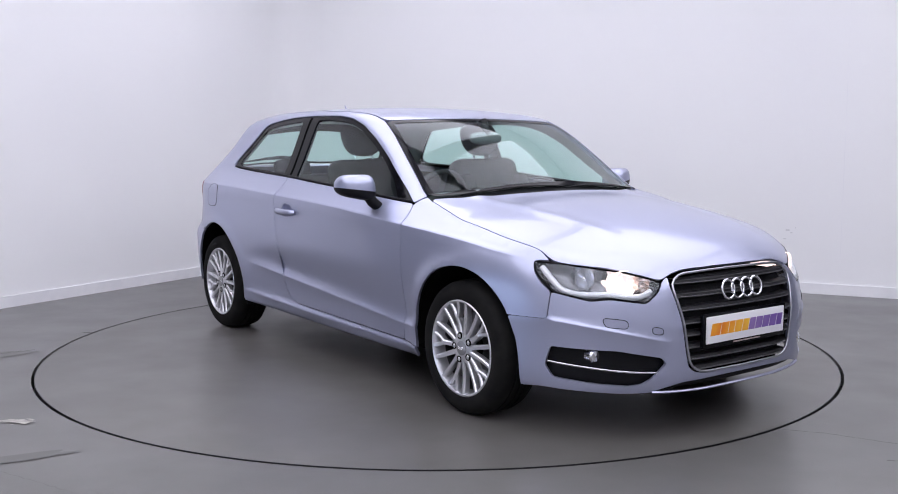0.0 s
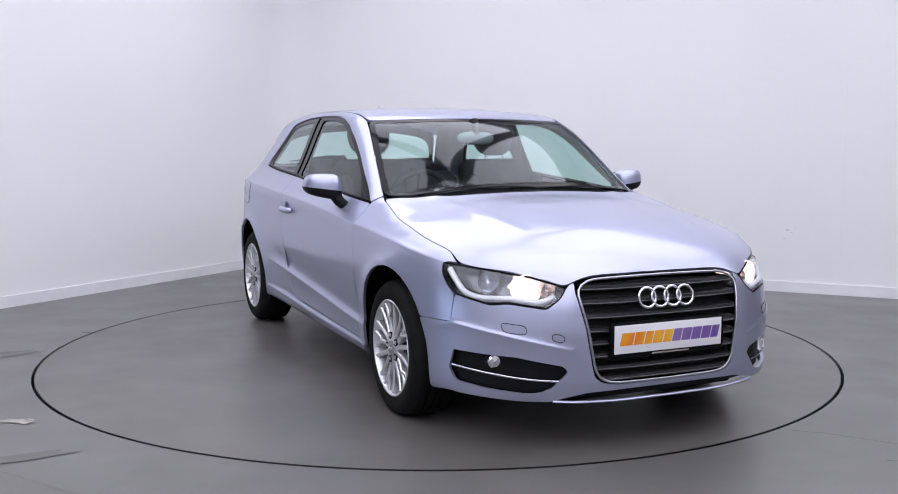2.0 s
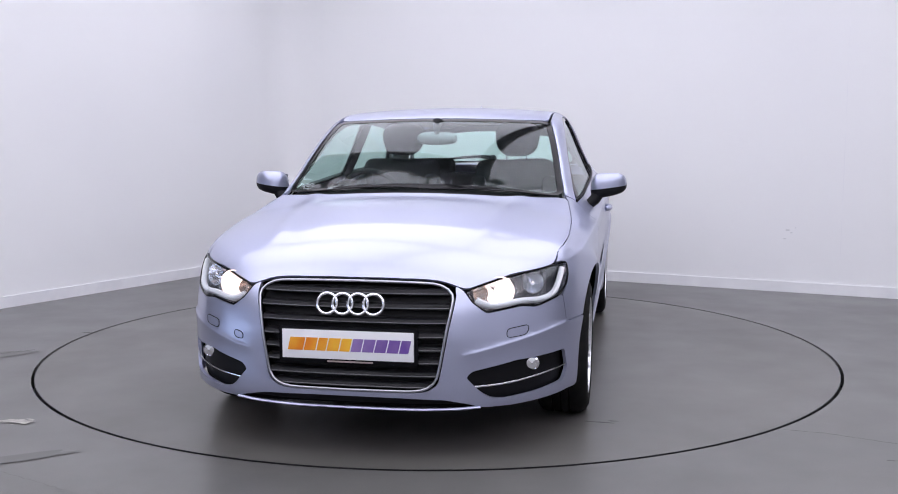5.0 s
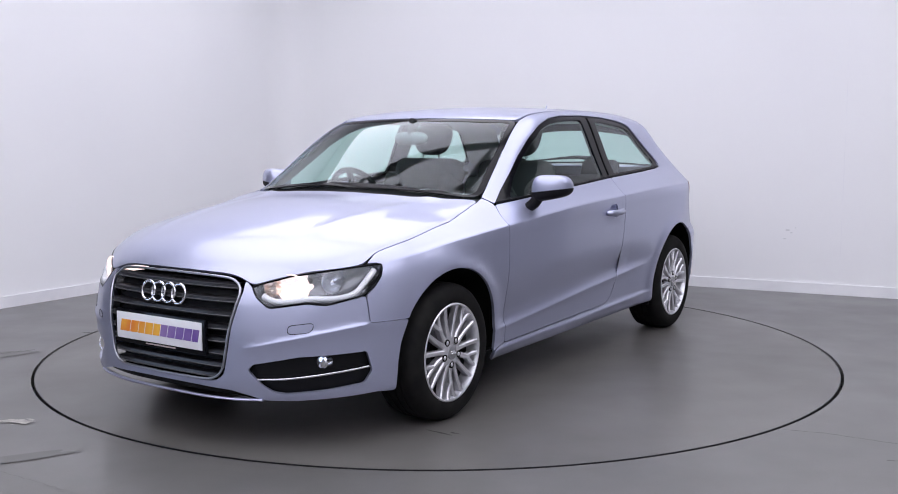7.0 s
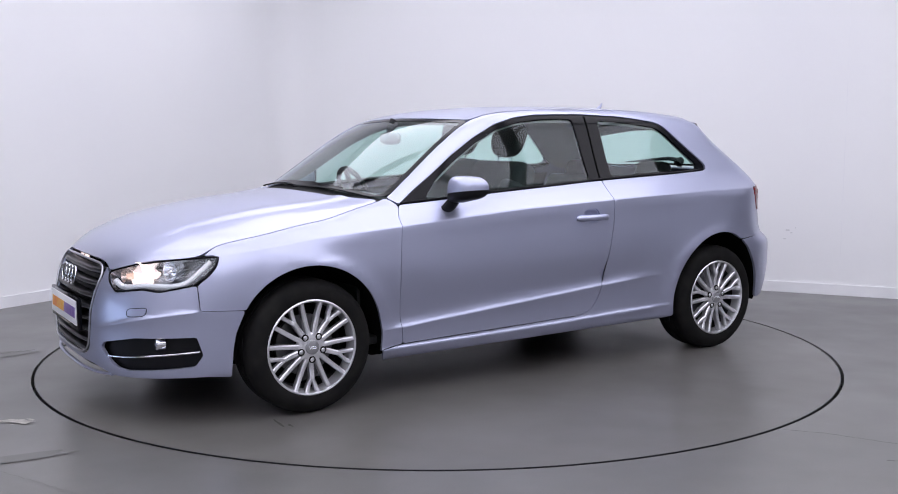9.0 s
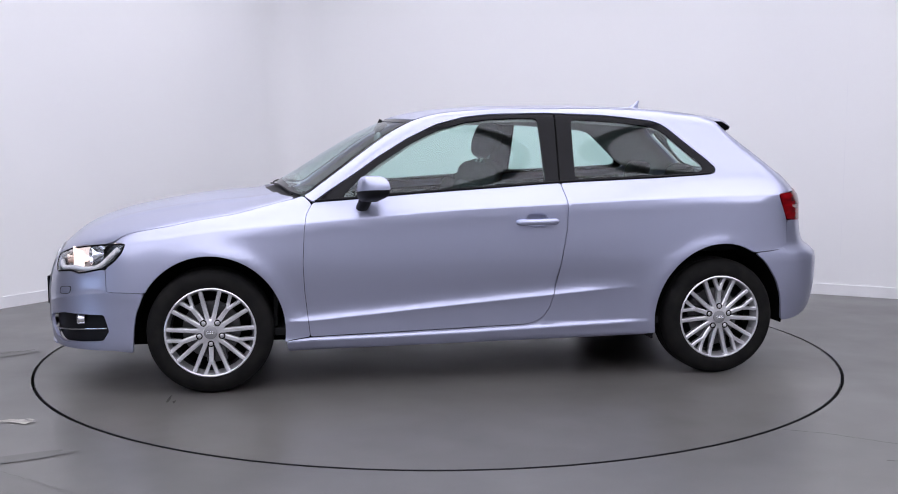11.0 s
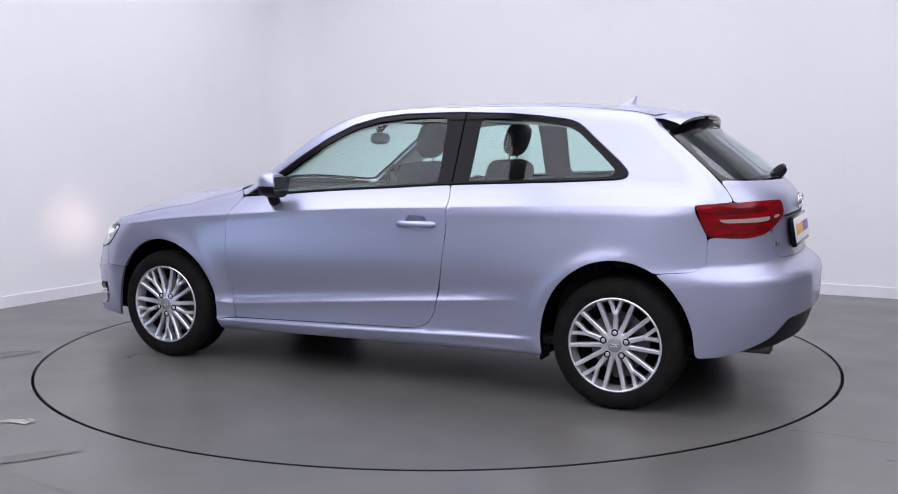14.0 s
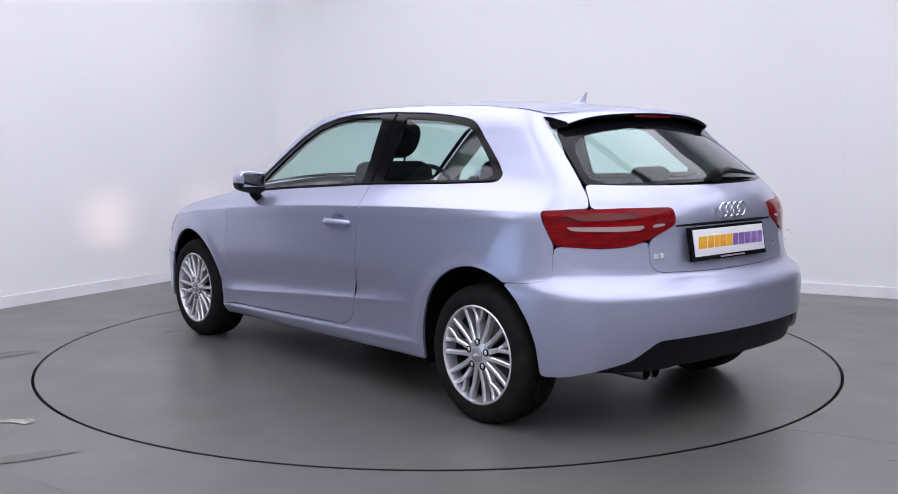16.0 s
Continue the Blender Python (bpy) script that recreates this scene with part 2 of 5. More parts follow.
def room():
    end_l, end_r = CORNER + ALONG_L * LEN_L, CORNER + ALONG_R * LEN_R
    far = CORNER + ALONG_L * LEN_L + ALONG_R * LEN_R
    bend = corner_curve()
    turn_l, turn_r = CORNER + ALONG_L * 4.3, CORNER + ALONG_R * 6.5
    for name, run in (("wall_left", [turn_l, bend[0]]), ("wall_corner", bend), ("wall_right", [bend[-1], turn_r])):
        ob = part(name, strip(bmesh.new(), run, HEIGHT, 0.12), WALL, smooth=30)
        tagged(ob, "plain white painted studio wall with rounded corner", "wall", kind="structure")
    slot_a, slot_b = CORNER + ALONG_L * GLOW_SLOT[0], CORNER + ALONG_L * GLOW_SLOT[1]
    # unseen dark walls, added so the car's oblique sides reflect less
    for name, run, z0 in (("dim_wall_left", [slot_a, turn_l], 0.0), ("dim_wall_over_slot", [slot_b, slot_a], GLOW_SLOT[2]), ("dim_wall_far", [end_l, slot_b], 0.0),
                          ("dim_wall_right", [turn_r, end_r], 0.0)):
        ob = part(name, strip(bmesh.new(), run, HEIGHT - z0, 0.12, z0), DIM_WALL)
        tagged(ob, "added dark wall out of view, dims the car's side reflections", "wall", kind="structure")
    for name, run in (("wall_behind", [end_r, far]), ("wall_side", [far, end_l])):
        ob = part(name, strip(bmesh.new(), run, HEIGHT, 0.12), WALL)
        tagged(ob, "plain white painted studio wall", "wall", kind="structure")
    # unseen blue glow added behind the slot, for blue streaks on the paint
    out = Vector((ALONG_L.y, -ALONG_L.x, 0)) * 1.5
    if out.x > 0:
        out = -out
    ob = part("backdrop", strip(bmesh.new(), [slot_b + out + ALONG_L, slot_a + out - ALONG_L], HEIGHT, 0.02), BLUE_GLOW)
    tagged(ob, "added pale blue glow behind a low slot, out of view", "backdrop", kind="structure")
    run = [turn_l, *bend, turn_r]
    mid = Vector((0, -1.0, 0))
    # the baseboard stands 12 mm proud of the walls
    shifted = []
    for i, p in enumerate(run):
        a, b = run[max(i - 1, 0)], run[min(i + 1, len(run) - 1)]
        d = (b - a).normalized()
        n = Vector((d.y, -d.x, 0))
        if n.dot(mid - p) < 0:
            n = -n
        shifted.append(p + n * 0.014)
    ob = part("baseboard", strip(bmesh.new(), shifted, 0.085, 0.0135), TRIM, smooth=30)
    tagged(ob, "low white painted wooden baseboard", "baseboard", kind="structure")
    # upright panel joint in the right-hand wall
    n = Vector((ALONG_R.y, -ALONG_R.x, 0))
    if n.dot(mid - CORNER) < 0:
        n = -n
    at = CORNER + ALONG_R * 5.15 + n * 0.0012
    ob = part("wall_joint", strip(bmesh.new(), [at, at + ALONG_R * 0.004], 3.2, 0.001, 0.09), TRIM)
    tagged(ob, "thin upright joint in the white wall", "trim", kind="structure")
    for dx, dz, w, h in ((0.0, 0.0, 0.03, 0.012), (0.03, -0.02, 0.015, 0.01), (-0.02, -0.07, 0.02, 0.008), (0.06, 0.02, 0.008, 0.008)):
        bm = bmesh.new()
        c = CORNER + ALONG_R * (4.75 + dx) + n * 0.0015
        box(bm, (-w / 2, -0.001, -h / 2), (w / 2, 0.001, h / 2), 0.0008,
            Matrix.Translation(c + Vector((0, 0, 0.5 + dz))) @ Matrix.Rotation(math.atan2(ALONG_R.y, ALONG_R.x), 4, "Z"))
        tagged(part("wall_scuff", bm, GREYMARK), "small dark scuff on the white wall", "scuff", "wall scuffs")
    # ceiling
    bm = bmesh.new()
    box(bm, (-14, -14, HEIGHT), (14, 10, HEIGHT + 0.15))
    tagged(part("ceiling", bm, CEIL), "plain white ceiling", "ceiling", kind="structure")
    # floor: one sheet with a round opening for the disc
    bm = bmesh.new()
    steps = 192
    gap = DISC_R + 0.016
    inner = [bm.verts.new((gap * math.cos(2 * math.pi * i / steps), gap * math.sin(2 * math.pi * i / steps), 0)) for i in range(steps)]
    deep = [bm.verts.new((v.co.x, v.co.y, -0.08)) for v in inner]
    outer = []
    for i in range(steps):
        a = 2 * math.pi * i / steps
        c, s = math.cos(a), math.sin(a)
        r = 16 / max(abs(c), abs(s))
        outer.append(bm.verts.new((r * c, r * s - 1, 0)))
    for i in range(steps):
        j = (i + 1) % steps
        bm.faces.new((inner[i], outer[i], outer[j], inner[j]))
        bm.faces.new((inner[i], inner[j], deep[j], deep[i]))
    ob = part("floor", bm, FLOOR)
    tagged(ob, "worn grey painted concrete studio floor", "floor", kind="structure")
    bm = bmesh.new()
    bmesh.ops.create_circle(bm, cap_ends=True, radius=gap + 0.2, segments=96, matrix=Matrix.Translation((0, 0, -0.08)))
    tagged(part("turntable_pit", bm, LINER), "dark pit under the turntable", "floor", kind="structure")


def turntable():
    base = new("turntable")
    tagged(base, "round grey painted turntable flush with the floor", "turntable")
    bm = bmesh.new()
    revolve(bm, [(0.001, 0.0), (0.6, 0.0), (1.4, 0.0), (DISC_R - 0.004, 0.0), (DISC_R, -0.004), (DISC_R, -0.05), (0.001, -0.05)], 192)
    part("disc", bm, DISC, base)
    rim = part("edge_strip", revolve(bmesh.new(), [(DISC_R - 0.003, 0.0006), (DISC_R + 0.0005, 0.0006), (DISC_R + 0.0005, -0.03), (DISC_R - 0.003, -0.03)], 192, closed=True),
               STEEL, base, "thin worn metal edge")
    return base


def blot(name, material, cx, cy, w, d, seed, z, label, n=40, jag=0.35, turn=0.0, parent=None):
    """A thin uneven patch lying on the floor."""
    rng = random.Random(seed)
    bm = bmesh.new()
    phases = [(rng.uniform(0, 6.28), rng.uniform(0.3, 1.0) * jag / k, k) for k in range(2, 9)]
    vs = []
    for i in range(n):
        a = 2 * math.pi * i / n
        r = 1 + sum(m * math.sin(k * a + ph) for ph, m, k in phases)
        x, y = r * w * math.cos(a), r * d * math.sin(a)
        vs.append(bm.verts.new((cx + x * math.cos(turn) - y * math.sin(turn), cy + x * math.sin(turn) + y * math.cos(turn), z)))
    bm.faces.new(vs)
    bmesh.ops.triangulate(bm, faces=bm.faces)
    ob = part(name, bm, material, parent)
    if parent is None:
        tagged(ob, label, "floor mark", "floor marks")
    return ob


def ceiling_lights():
    """Rows of long light panels under the ceiling, all out of view."""
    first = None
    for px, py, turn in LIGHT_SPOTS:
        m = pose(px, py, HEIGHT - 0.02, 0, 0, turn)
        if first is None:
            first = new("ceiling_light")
            tagged(first, "unseen long white ceiling light panel, switched on", "ceiling light", "ceiling lights")
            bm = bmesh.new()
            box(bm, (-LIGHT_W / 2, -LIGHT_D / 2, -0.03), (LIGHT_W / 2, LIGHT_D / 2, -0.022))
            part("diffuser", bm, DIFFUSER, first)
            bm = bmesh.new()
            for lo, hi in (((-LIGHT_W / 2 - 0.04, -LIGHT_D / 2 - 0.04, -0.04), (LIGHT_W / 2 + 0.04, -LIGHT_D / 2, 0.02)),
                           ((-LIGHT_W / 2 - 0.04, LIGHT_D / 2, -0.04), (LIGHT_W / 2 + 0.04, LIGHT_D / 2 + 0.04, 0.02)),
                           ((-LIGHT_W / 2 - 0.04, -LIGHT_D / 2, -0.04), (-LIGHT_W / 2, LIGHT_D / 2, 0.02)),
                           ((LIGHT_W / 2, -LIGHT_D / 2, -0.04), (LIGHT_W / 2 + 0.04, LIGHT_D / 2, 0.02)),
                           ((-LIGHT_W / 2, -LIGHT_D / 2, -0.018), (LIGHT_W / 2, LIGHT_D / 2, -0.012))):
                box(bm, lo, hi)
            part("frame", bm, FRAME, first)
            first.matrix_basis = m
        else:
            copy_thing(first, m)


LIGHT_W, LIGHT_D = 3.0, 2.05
# layout invented; the last row is fill added behind the camera
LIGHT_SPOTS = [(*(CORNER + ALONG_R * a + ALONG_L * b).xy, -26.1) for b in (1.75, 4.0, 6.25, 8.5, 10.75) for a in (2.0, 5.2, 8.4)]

room()
disc = turntable()
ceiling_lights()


# ---- the car's outer form: x forwards, y to its left, z up, from the ground under mid-wheelbase ----
HUB_X, HUB_Z, TYRE_R = 1.3, 0.302, 0.304


def spline(xs, ys):
    """A smooth curve without overshoot through the points, flat beyond its ends."""
    xs, ys = np.array(xs, float), np.array(ys, float)
    if xs[0] > xs[-1]:
        xs, ys = xs[::-1], ys[::-1]
    h, d = np.diff(xs), np.diff(ys) / np.diff(xs)
    s = np.zeros_like(xs)
    for i in range(1, len(xs) - 1):
        if d[i - 1] * d[i] > 0:
            w1, w2 = 2 * h[i] + h[i - 1], h[i] + 2 * h[i - 1]
            s[i] = (w1 + w2) / (w1 / d[i - 1] + w2 / d[i])
    s[0], s[-1] = d[0], d[-1]

    def f(x):
        x = np.clip(np.asarray(x, float), xs[0], xs[-1])
        i = np.clip(np.searchsorted(xs, x) - 1, 0, len(h) - 1)
        t = (x - xs[i]) / h[i]
        return (ys[i] * (1 + 2 * t) * (1 - t) ** 2 + s[i] * h[i] * t * (1 - t) ** 2
                + ys[i + 1] * t * t * (3 - 2 * t) + s[i + 1] * h[i] * t * t * (t - 1))
    return f


shoulder = spline((1.75, 1.65, 1.47, 1.32, 1.02, 0.58, 0.15, -0.42, -0.97, -1.25, -1.62, -2.0),
                  (0.722, 0.738, 0.763, 0.784, 0.812, 0.848, 0.879, 0.905, 0.926, 0.933, 0.938, 0.945))
belt = spline((0.80, 0.56, 0.3, -0.13, -0.42, -0.7, -0.98, -1.3), (0.918, 0.936, 0.957, 0.985, 1.004, 1.016, 1.027, 1.044))
half_width = spline((2.1, 1.9, 1.6, 1.3, 0.7, 0, -0.7, -1.3, -1.6, -2.0), (0.82, 0.850, 0.876, 0.886, 0.886, 0.886, 0.888, 0.890, 0.884, 0.85))
tuck = spline((1.75, 1.3, 0.8, 0, -0.7, -1.3, -1.7), (0.075, 0.042, 0.02, 0.014, 0.02, 0.040, 0.062))
belt_y = spline((1.2, 0.83, 0.5, -0.2, -0.7, -1.33, -1.8), (0.745, 0.775, 0.797, 0.803, 0.79, 0.75, 0.73))
rail_y = spline((1.0, 0.5, 0.2, -0.2, -0.8, -1.2, -1.6), (0.55, 0.612, 0.637, 0.64, 0.625, 0.608, 0.60))
crease_z = spline((0.82, 0.15, -0.76), (0.343, 0.399, 0.472))
sill_z = spline((0.94, 0.15, -0.85), (0.240, 0.256, 0.290))
X0, XN, XD, Z0, ZN, ZD = -2.4, 200, 0.025, 0.0, 140, 0.0125


def side_table():
    table = np.zeros((XN, ZN))
    zz = Z0 + ZD * np.arange(ZN)
    for i in range(XN):
        x = X0 + XD * i
        w, zs, zc = float(half_width(x)), float(shoulder(x)), float(crease_z(x))
        ys = w - float(tuck(x))
        zb = max(float(belt(x)), zs + 0.09)
        yb = min(float(belt_y(x)), ys - 0.05)
        prof = spline((0.05, 0.19, 0.245, 0.35, 0.46, 0.64, zs - 0.05, zs, zb, 1.36, 1.6),
                      (w - 0.11, w - 0.055, w - 0.036, w - 0.028, w - 0.017, w, (w + ys) / 2, ys - 0.006, yb, float(rail_y(x)), float(rail_y(x)) - 0.14))
        table[i] = prof(zz)
    xx = X0 + XD * np.arange(XN)
    for hub, r0 in ((HUB_X, 0.368), (-HUB_X, 0.38)):
        r = np.hypot(xx[:, None] - hub, zz[None] - HUB_Z)
        table += 0.016 * np.exp(-((r - r0) / 0.045) ** 2)
    for _ in range(2):
        table[1:-1] = 0.25 * table[:-2] + 0.5 * table[1:-1] + 0.25 * table[2:]
    return table


SIDE = side_table()


def side_y(x, z):
    """Half the car's breadth at x and height z, smoothly between the table's knots."""
    u, v = np.clip((x - X0) / XD, 1.001, XN - 2.001), np.clip((z - Z0) / ZD, 1.001, ZN - 2.001)
    i, j = u.astype(int), v.astype(int)
    s, t = u - i, v - j

    def weights(q):
        return (((-q + 2) * q - 1) * q / 2, ((3 * q - 5) * q * q + 2) / 2, ((-3 * q + 4) * q + 1) * q / 2, (q - 1) * q * q / 2)
    ws, wt = weights(s), weights(t)
    y = sum(ws[a] * sum(wt[b] * SIDE[i + a - 1, j + b - 1] for b in range(4)) for a in range(4))
    # the low crease over door and quarter, hollow above it, and the shoulder line
    def eased(d, w):
        return 0.5 * (d + np.sqrt(d * d + w * w))
    d = z - crease_z(x)
    am = np.clip((x + 0.86) / 0.3, 0, 1) * np.clip((1.0 - x) / 0.15, 0, 1)
    up, down = eased(d, 0.004), eased(-d, 0.004)
    y = y + am * (0.004 - 0.019 * (up / 0.052) * np.exp(1 - up / 0.052) - 0.009 * (1 - np.exp(-down / 0.02)))
    d = z - sill_z(x)
    am = np.clip((x + 0.93) / 0.15, 0, 1) * np.clip((1.0 - x) / 0.1, 0, 1)
    y = y + am * (0.010 * np.exp(-(eased(-d, 0.003) / 0.02) ** 2) * np.exp(-(eased(d, 0.003) / 0.010) ** 2))
    d = z - shoulder(x)
    am = np.clip((1.78 - x) / 0.2, 0, 1)
    return y + am * (0.019 * np.exp(-eased(-d, 0.0025) / 0.055) - 0.022 * (1 - np.exp(-eased(d, 0.0025) / 0.018)))


ridge = spline((2.3, 2.16, 2.08, 1.98, 1.8, 1.62, 1.45, 1.28, 1.1, 1.0, 0.93, 0.36, 0.25, 0.09, -0.24, -0.6, -0.9, -1.2, -1.38, -1.47, -1.55, -1.72, -1.88, -1.95, -2.1, -2.3),
               (0.60, 0.682, 0.73, 0.784, 0.853, 0.894, 0.924, 0.944, 0.957, 0.982, 1.026, 1.341, 1.373, 1.396, 1.416, 1.421, 1.414, 1.394, 1.372, 1.345, 1.295, 1.18, 1.062, 1.0, 0.85, 0.6))
sweep = spline((2.2, 1.9, 1.2, 0.9, 0.3, -0.2, -0.7, -1.3, -1.5, -2.2), (0.10, 0.13, 0.16, 0.17, 0.10, 0.02, 0.0, -0.10, -0.19, -0.2))
crown = spline((2.2, 1.8, 1.2, 0.9, 0.3, -0.5, -1.3, -2.0), (0.10, 0.11, 0.11, 0.04, 0.06, 0.085, 0.07, 0.03))
front_x = spline((0.05, 0.16, 0.2, 0.3, 0.45, 0.55, 0.62, 0.68, 0.75, 0.9), (2.03, 2.11, 2.15, 2.163, 2.163, 2.148, 2.125, 2.092, 2.04, 1.9))
front_plan = spline((0, 0.2, 0.4, 0.55, 0.65, 0.75, 0.82, 0.87, 0.95), (0, 0.004, 0.036, 0.10, 0.172, 0.29, 0.43, 0.62, 1.15))
rear_x = spline((0.05, 0.2, 0.3, 0.38, 0.50, 0.585, 0.605, 0.625, 0.67, 0.75, 0.85, 0.94, 0.98, 1.05, 1.2), (-1.9, -2.0, -2.045, -2.07, -2.086, -2.087, -2.082, -2.066, -2.006, -1.985, -1.975, -1.975, -1.955, -1.895, -1.78))
rear_plan = spline((0, 0.2, 0.35, 0.5, 0.65, 0.74, 0.80, 0.86, 0.95), (0, 0.008, 0.028, 0.065, 0.135, 0.20, 0.275, 0.41, 1.0))
under = spline((2.2, 1.9, 1.6, 0.9, -0.9, -1.7, -2.1), (0.17, 0.19, 0.2, 0.185, 0.21, 0.25, 0.28))


def smax(a, b, k):
    h = np.maximum(k - np.abs(a - b), 0) / k
    return np.maximum(a, b) + h * h * k * 0.25


def field(x, y, z):
    """Below nought inside the body, above outside."""
    ay = np.sqrt(y * y + 1e-6)
    side = ay - side_y(x, z)
    q = (ay / 0.7) ** 2
    top = (z - ridge(x + sweep(x) * q) + crown(x) * ay * ay) * 0.85
    fr = (x - front_x(z) + front_plan(ay)) * 0.8
    re = (rear_x(z) + rear_plan(ay) - x) * 0.8
    a = smax(smax(side, top, 0.055 - 0.027 * np.clip((x - 0.7) / 0.4, 0, 1)), smax(fr, re, 0.01), 0.05)
    return smax(a, under(x) - z, 0.03)


def meet(o, d, far):
    """The outermost meeting of the rays o + t d, t up to far, with the body."""
    n = len(o)
    ts = np.linspace(far, 0.0, 30)
    lo, hi = np.zeros(n), np.full(n, far)
    open_ = np.ones(n, bool)
    for a, b in zip(ts, ts[1:]):
        p = o + d * b
        f = field(p[:, 0], p[:, 1], p[:, 2])
        k = open_ & (f < 0)
        lo[k], hi[k] = b, a
        open_ &= ~k
    for _ in range(17):
        t = (lo + hi) / 2
        p = o + d * t[:, None]
        inside = field(p[:, 0], p[:, 1], p[:, 2]) < 0
        lo, hi = np.where(inside, t, lo), np.where(inside, hi, t)
    return o + d * lo[:, None]


def normals(p, e=0.003):
    x, y, z = p.T
    g = np.stack([field(x + e, y, z) - field(x - e, y, z), field(x, y + e, z) - field(x, y - e, z), field(x, y, z + e) - field(x, y, z - e)], 1)
    return g / np.linalg.norm(g, axis=1)[:, None]


SPAN = 0.8      # metres of chart for one radian round the nose and the tail


def chart_side(uv):
    n = len(uv)
    o = np.stack([uv[:, 0], np.full(n, 0.05), uv[:, 1]], 1)
    return meet(o, np.tile((0.0, 1.0, 0.0), (n, 1)), 1.1)


def chart_top(uv):
    n = len(uv)
    o = np.stack([uv[:, 0], uv[:, 1], np.full(n, 0.45)], 1)
    return meet(o, np.tile((0.0, 0.0, 1.0), (n, 1)), 1.2)


def chart_nose(uv):
    n, a = len(uv), uv[:, 0] / SPAN
    o = np.stack([np.full(n, 1.2), np.zeros(n), uv[:, 1]], 1)
    return meet(o, np.stack([np.cos(a), np.sin(a), 0 * a], 1), 1.4)


def chart_tail(uv):
    n, a = len(uv), uv[:, 0] / SPAN
    o = np.stack([np.full(n, -1.15), np.zeros(n), uv[:, 1]], 1)
    return meet(o, np.stack([-np.cos(a), np.sin(a), 0 * a], 1), 1.4)


def nose(x, y, z):
    return (SPAN * math.atan2(y, x - 1.2), z)


def tail(x, y, z):
    return (SPAN * math.atan2(y, -1.15 - x), z)


def on_nose(y, z):
    """Chart place of the point of the front that shows at y and z from ahead."""
    p = meet(np.array([[1.25, y, z]]), np.array([[1.0, 0, 0]]), 1.3)[0]
    return nose(*p)


def on_tail(y, z):
    p = meet(np.array([[-1.2, y, z]]), np.array([[-1.0, 0, 0]]), 1.3)[0]
    return tail(*p)


def side_tail(x, z):
    """Chart place on the tail of a point of the side chart."""
    return tail(*chart_side(np.array([[x, z]]))[0])


def side_nose(x, z):
    return nose(*chart_side(np.array([[x, z]]))[0])


def top_z(x, y):
    return float(chart_top(np.array([[x, y]]))[0, 2])


def soften(pts, step=0.02, rounds=2, closed=True):
    """Denser points along a closed outline, with its corners slightly rounded."""
    pts = [np.array(p, float) for p in pts]
    out = []
    n = len(pts)
    for i in range(n if closed else n - 1):
        a, b = pts[i], pts[(i + 1) % n]
        k = max(1, int(np.hypot(*(b - a)) / step))
        out += [a + (b - a) * j / k for j in range(k)]
    if not closed:
        out.append(pts[-1])
    for _ in range(rounds):
        m = len(out)
        out = [(out[i - 1] + 2 * out[i] + out[(i + 1) % m]) / 4 if closed or 0 < i < m - 1 else out[i] for i in range(m)]
    return np.array(out)


def grow(loop, by):
    """The outline moved outwards (inwards where by is below nought)."""
    area = 0.5 * np.sum(loop[:, 0] * np.roll(loop[:, 1], -1) - np.roll(loop[:, 0], -1) * loop[:, 1])
    t = np.roll(loop, -1, 0) - np.roll(loop, 1, 0)
    t /= np.maximum(np.linalg.norm(t, axis=1), 1e-9)[:, None]
    nrm = np.stack([t[:, 1], -t[:, 0]], 1) * (1 if area > 0 else -1)
    return loop + nrm * by


def within(p, loop):
    x, y = p[:, 0][:, None], p[:, 1][:, None]
    a, b = loop, np.roll(loop, -1, 0)
    cross = (a[:, 1] > y) != (b[:, 1] > y)
    with np.errstate(divide="ignore", invalid="ignore"):
        xi = (b[:, 0] - a[:, 0]) * (y - a[:, 1]) / (b[:, 1] - a[:, 1]) + a[:, 0]
    return (np.sum(cross & (x < xi), 1) % 2).astype(bool)


def near(p, loop, d):
    return np.min(np.linalg.norm(p[:, None] - loop[None], axis=2), 1) < d


from mathutils.geometry import delaunay_2d_cdt


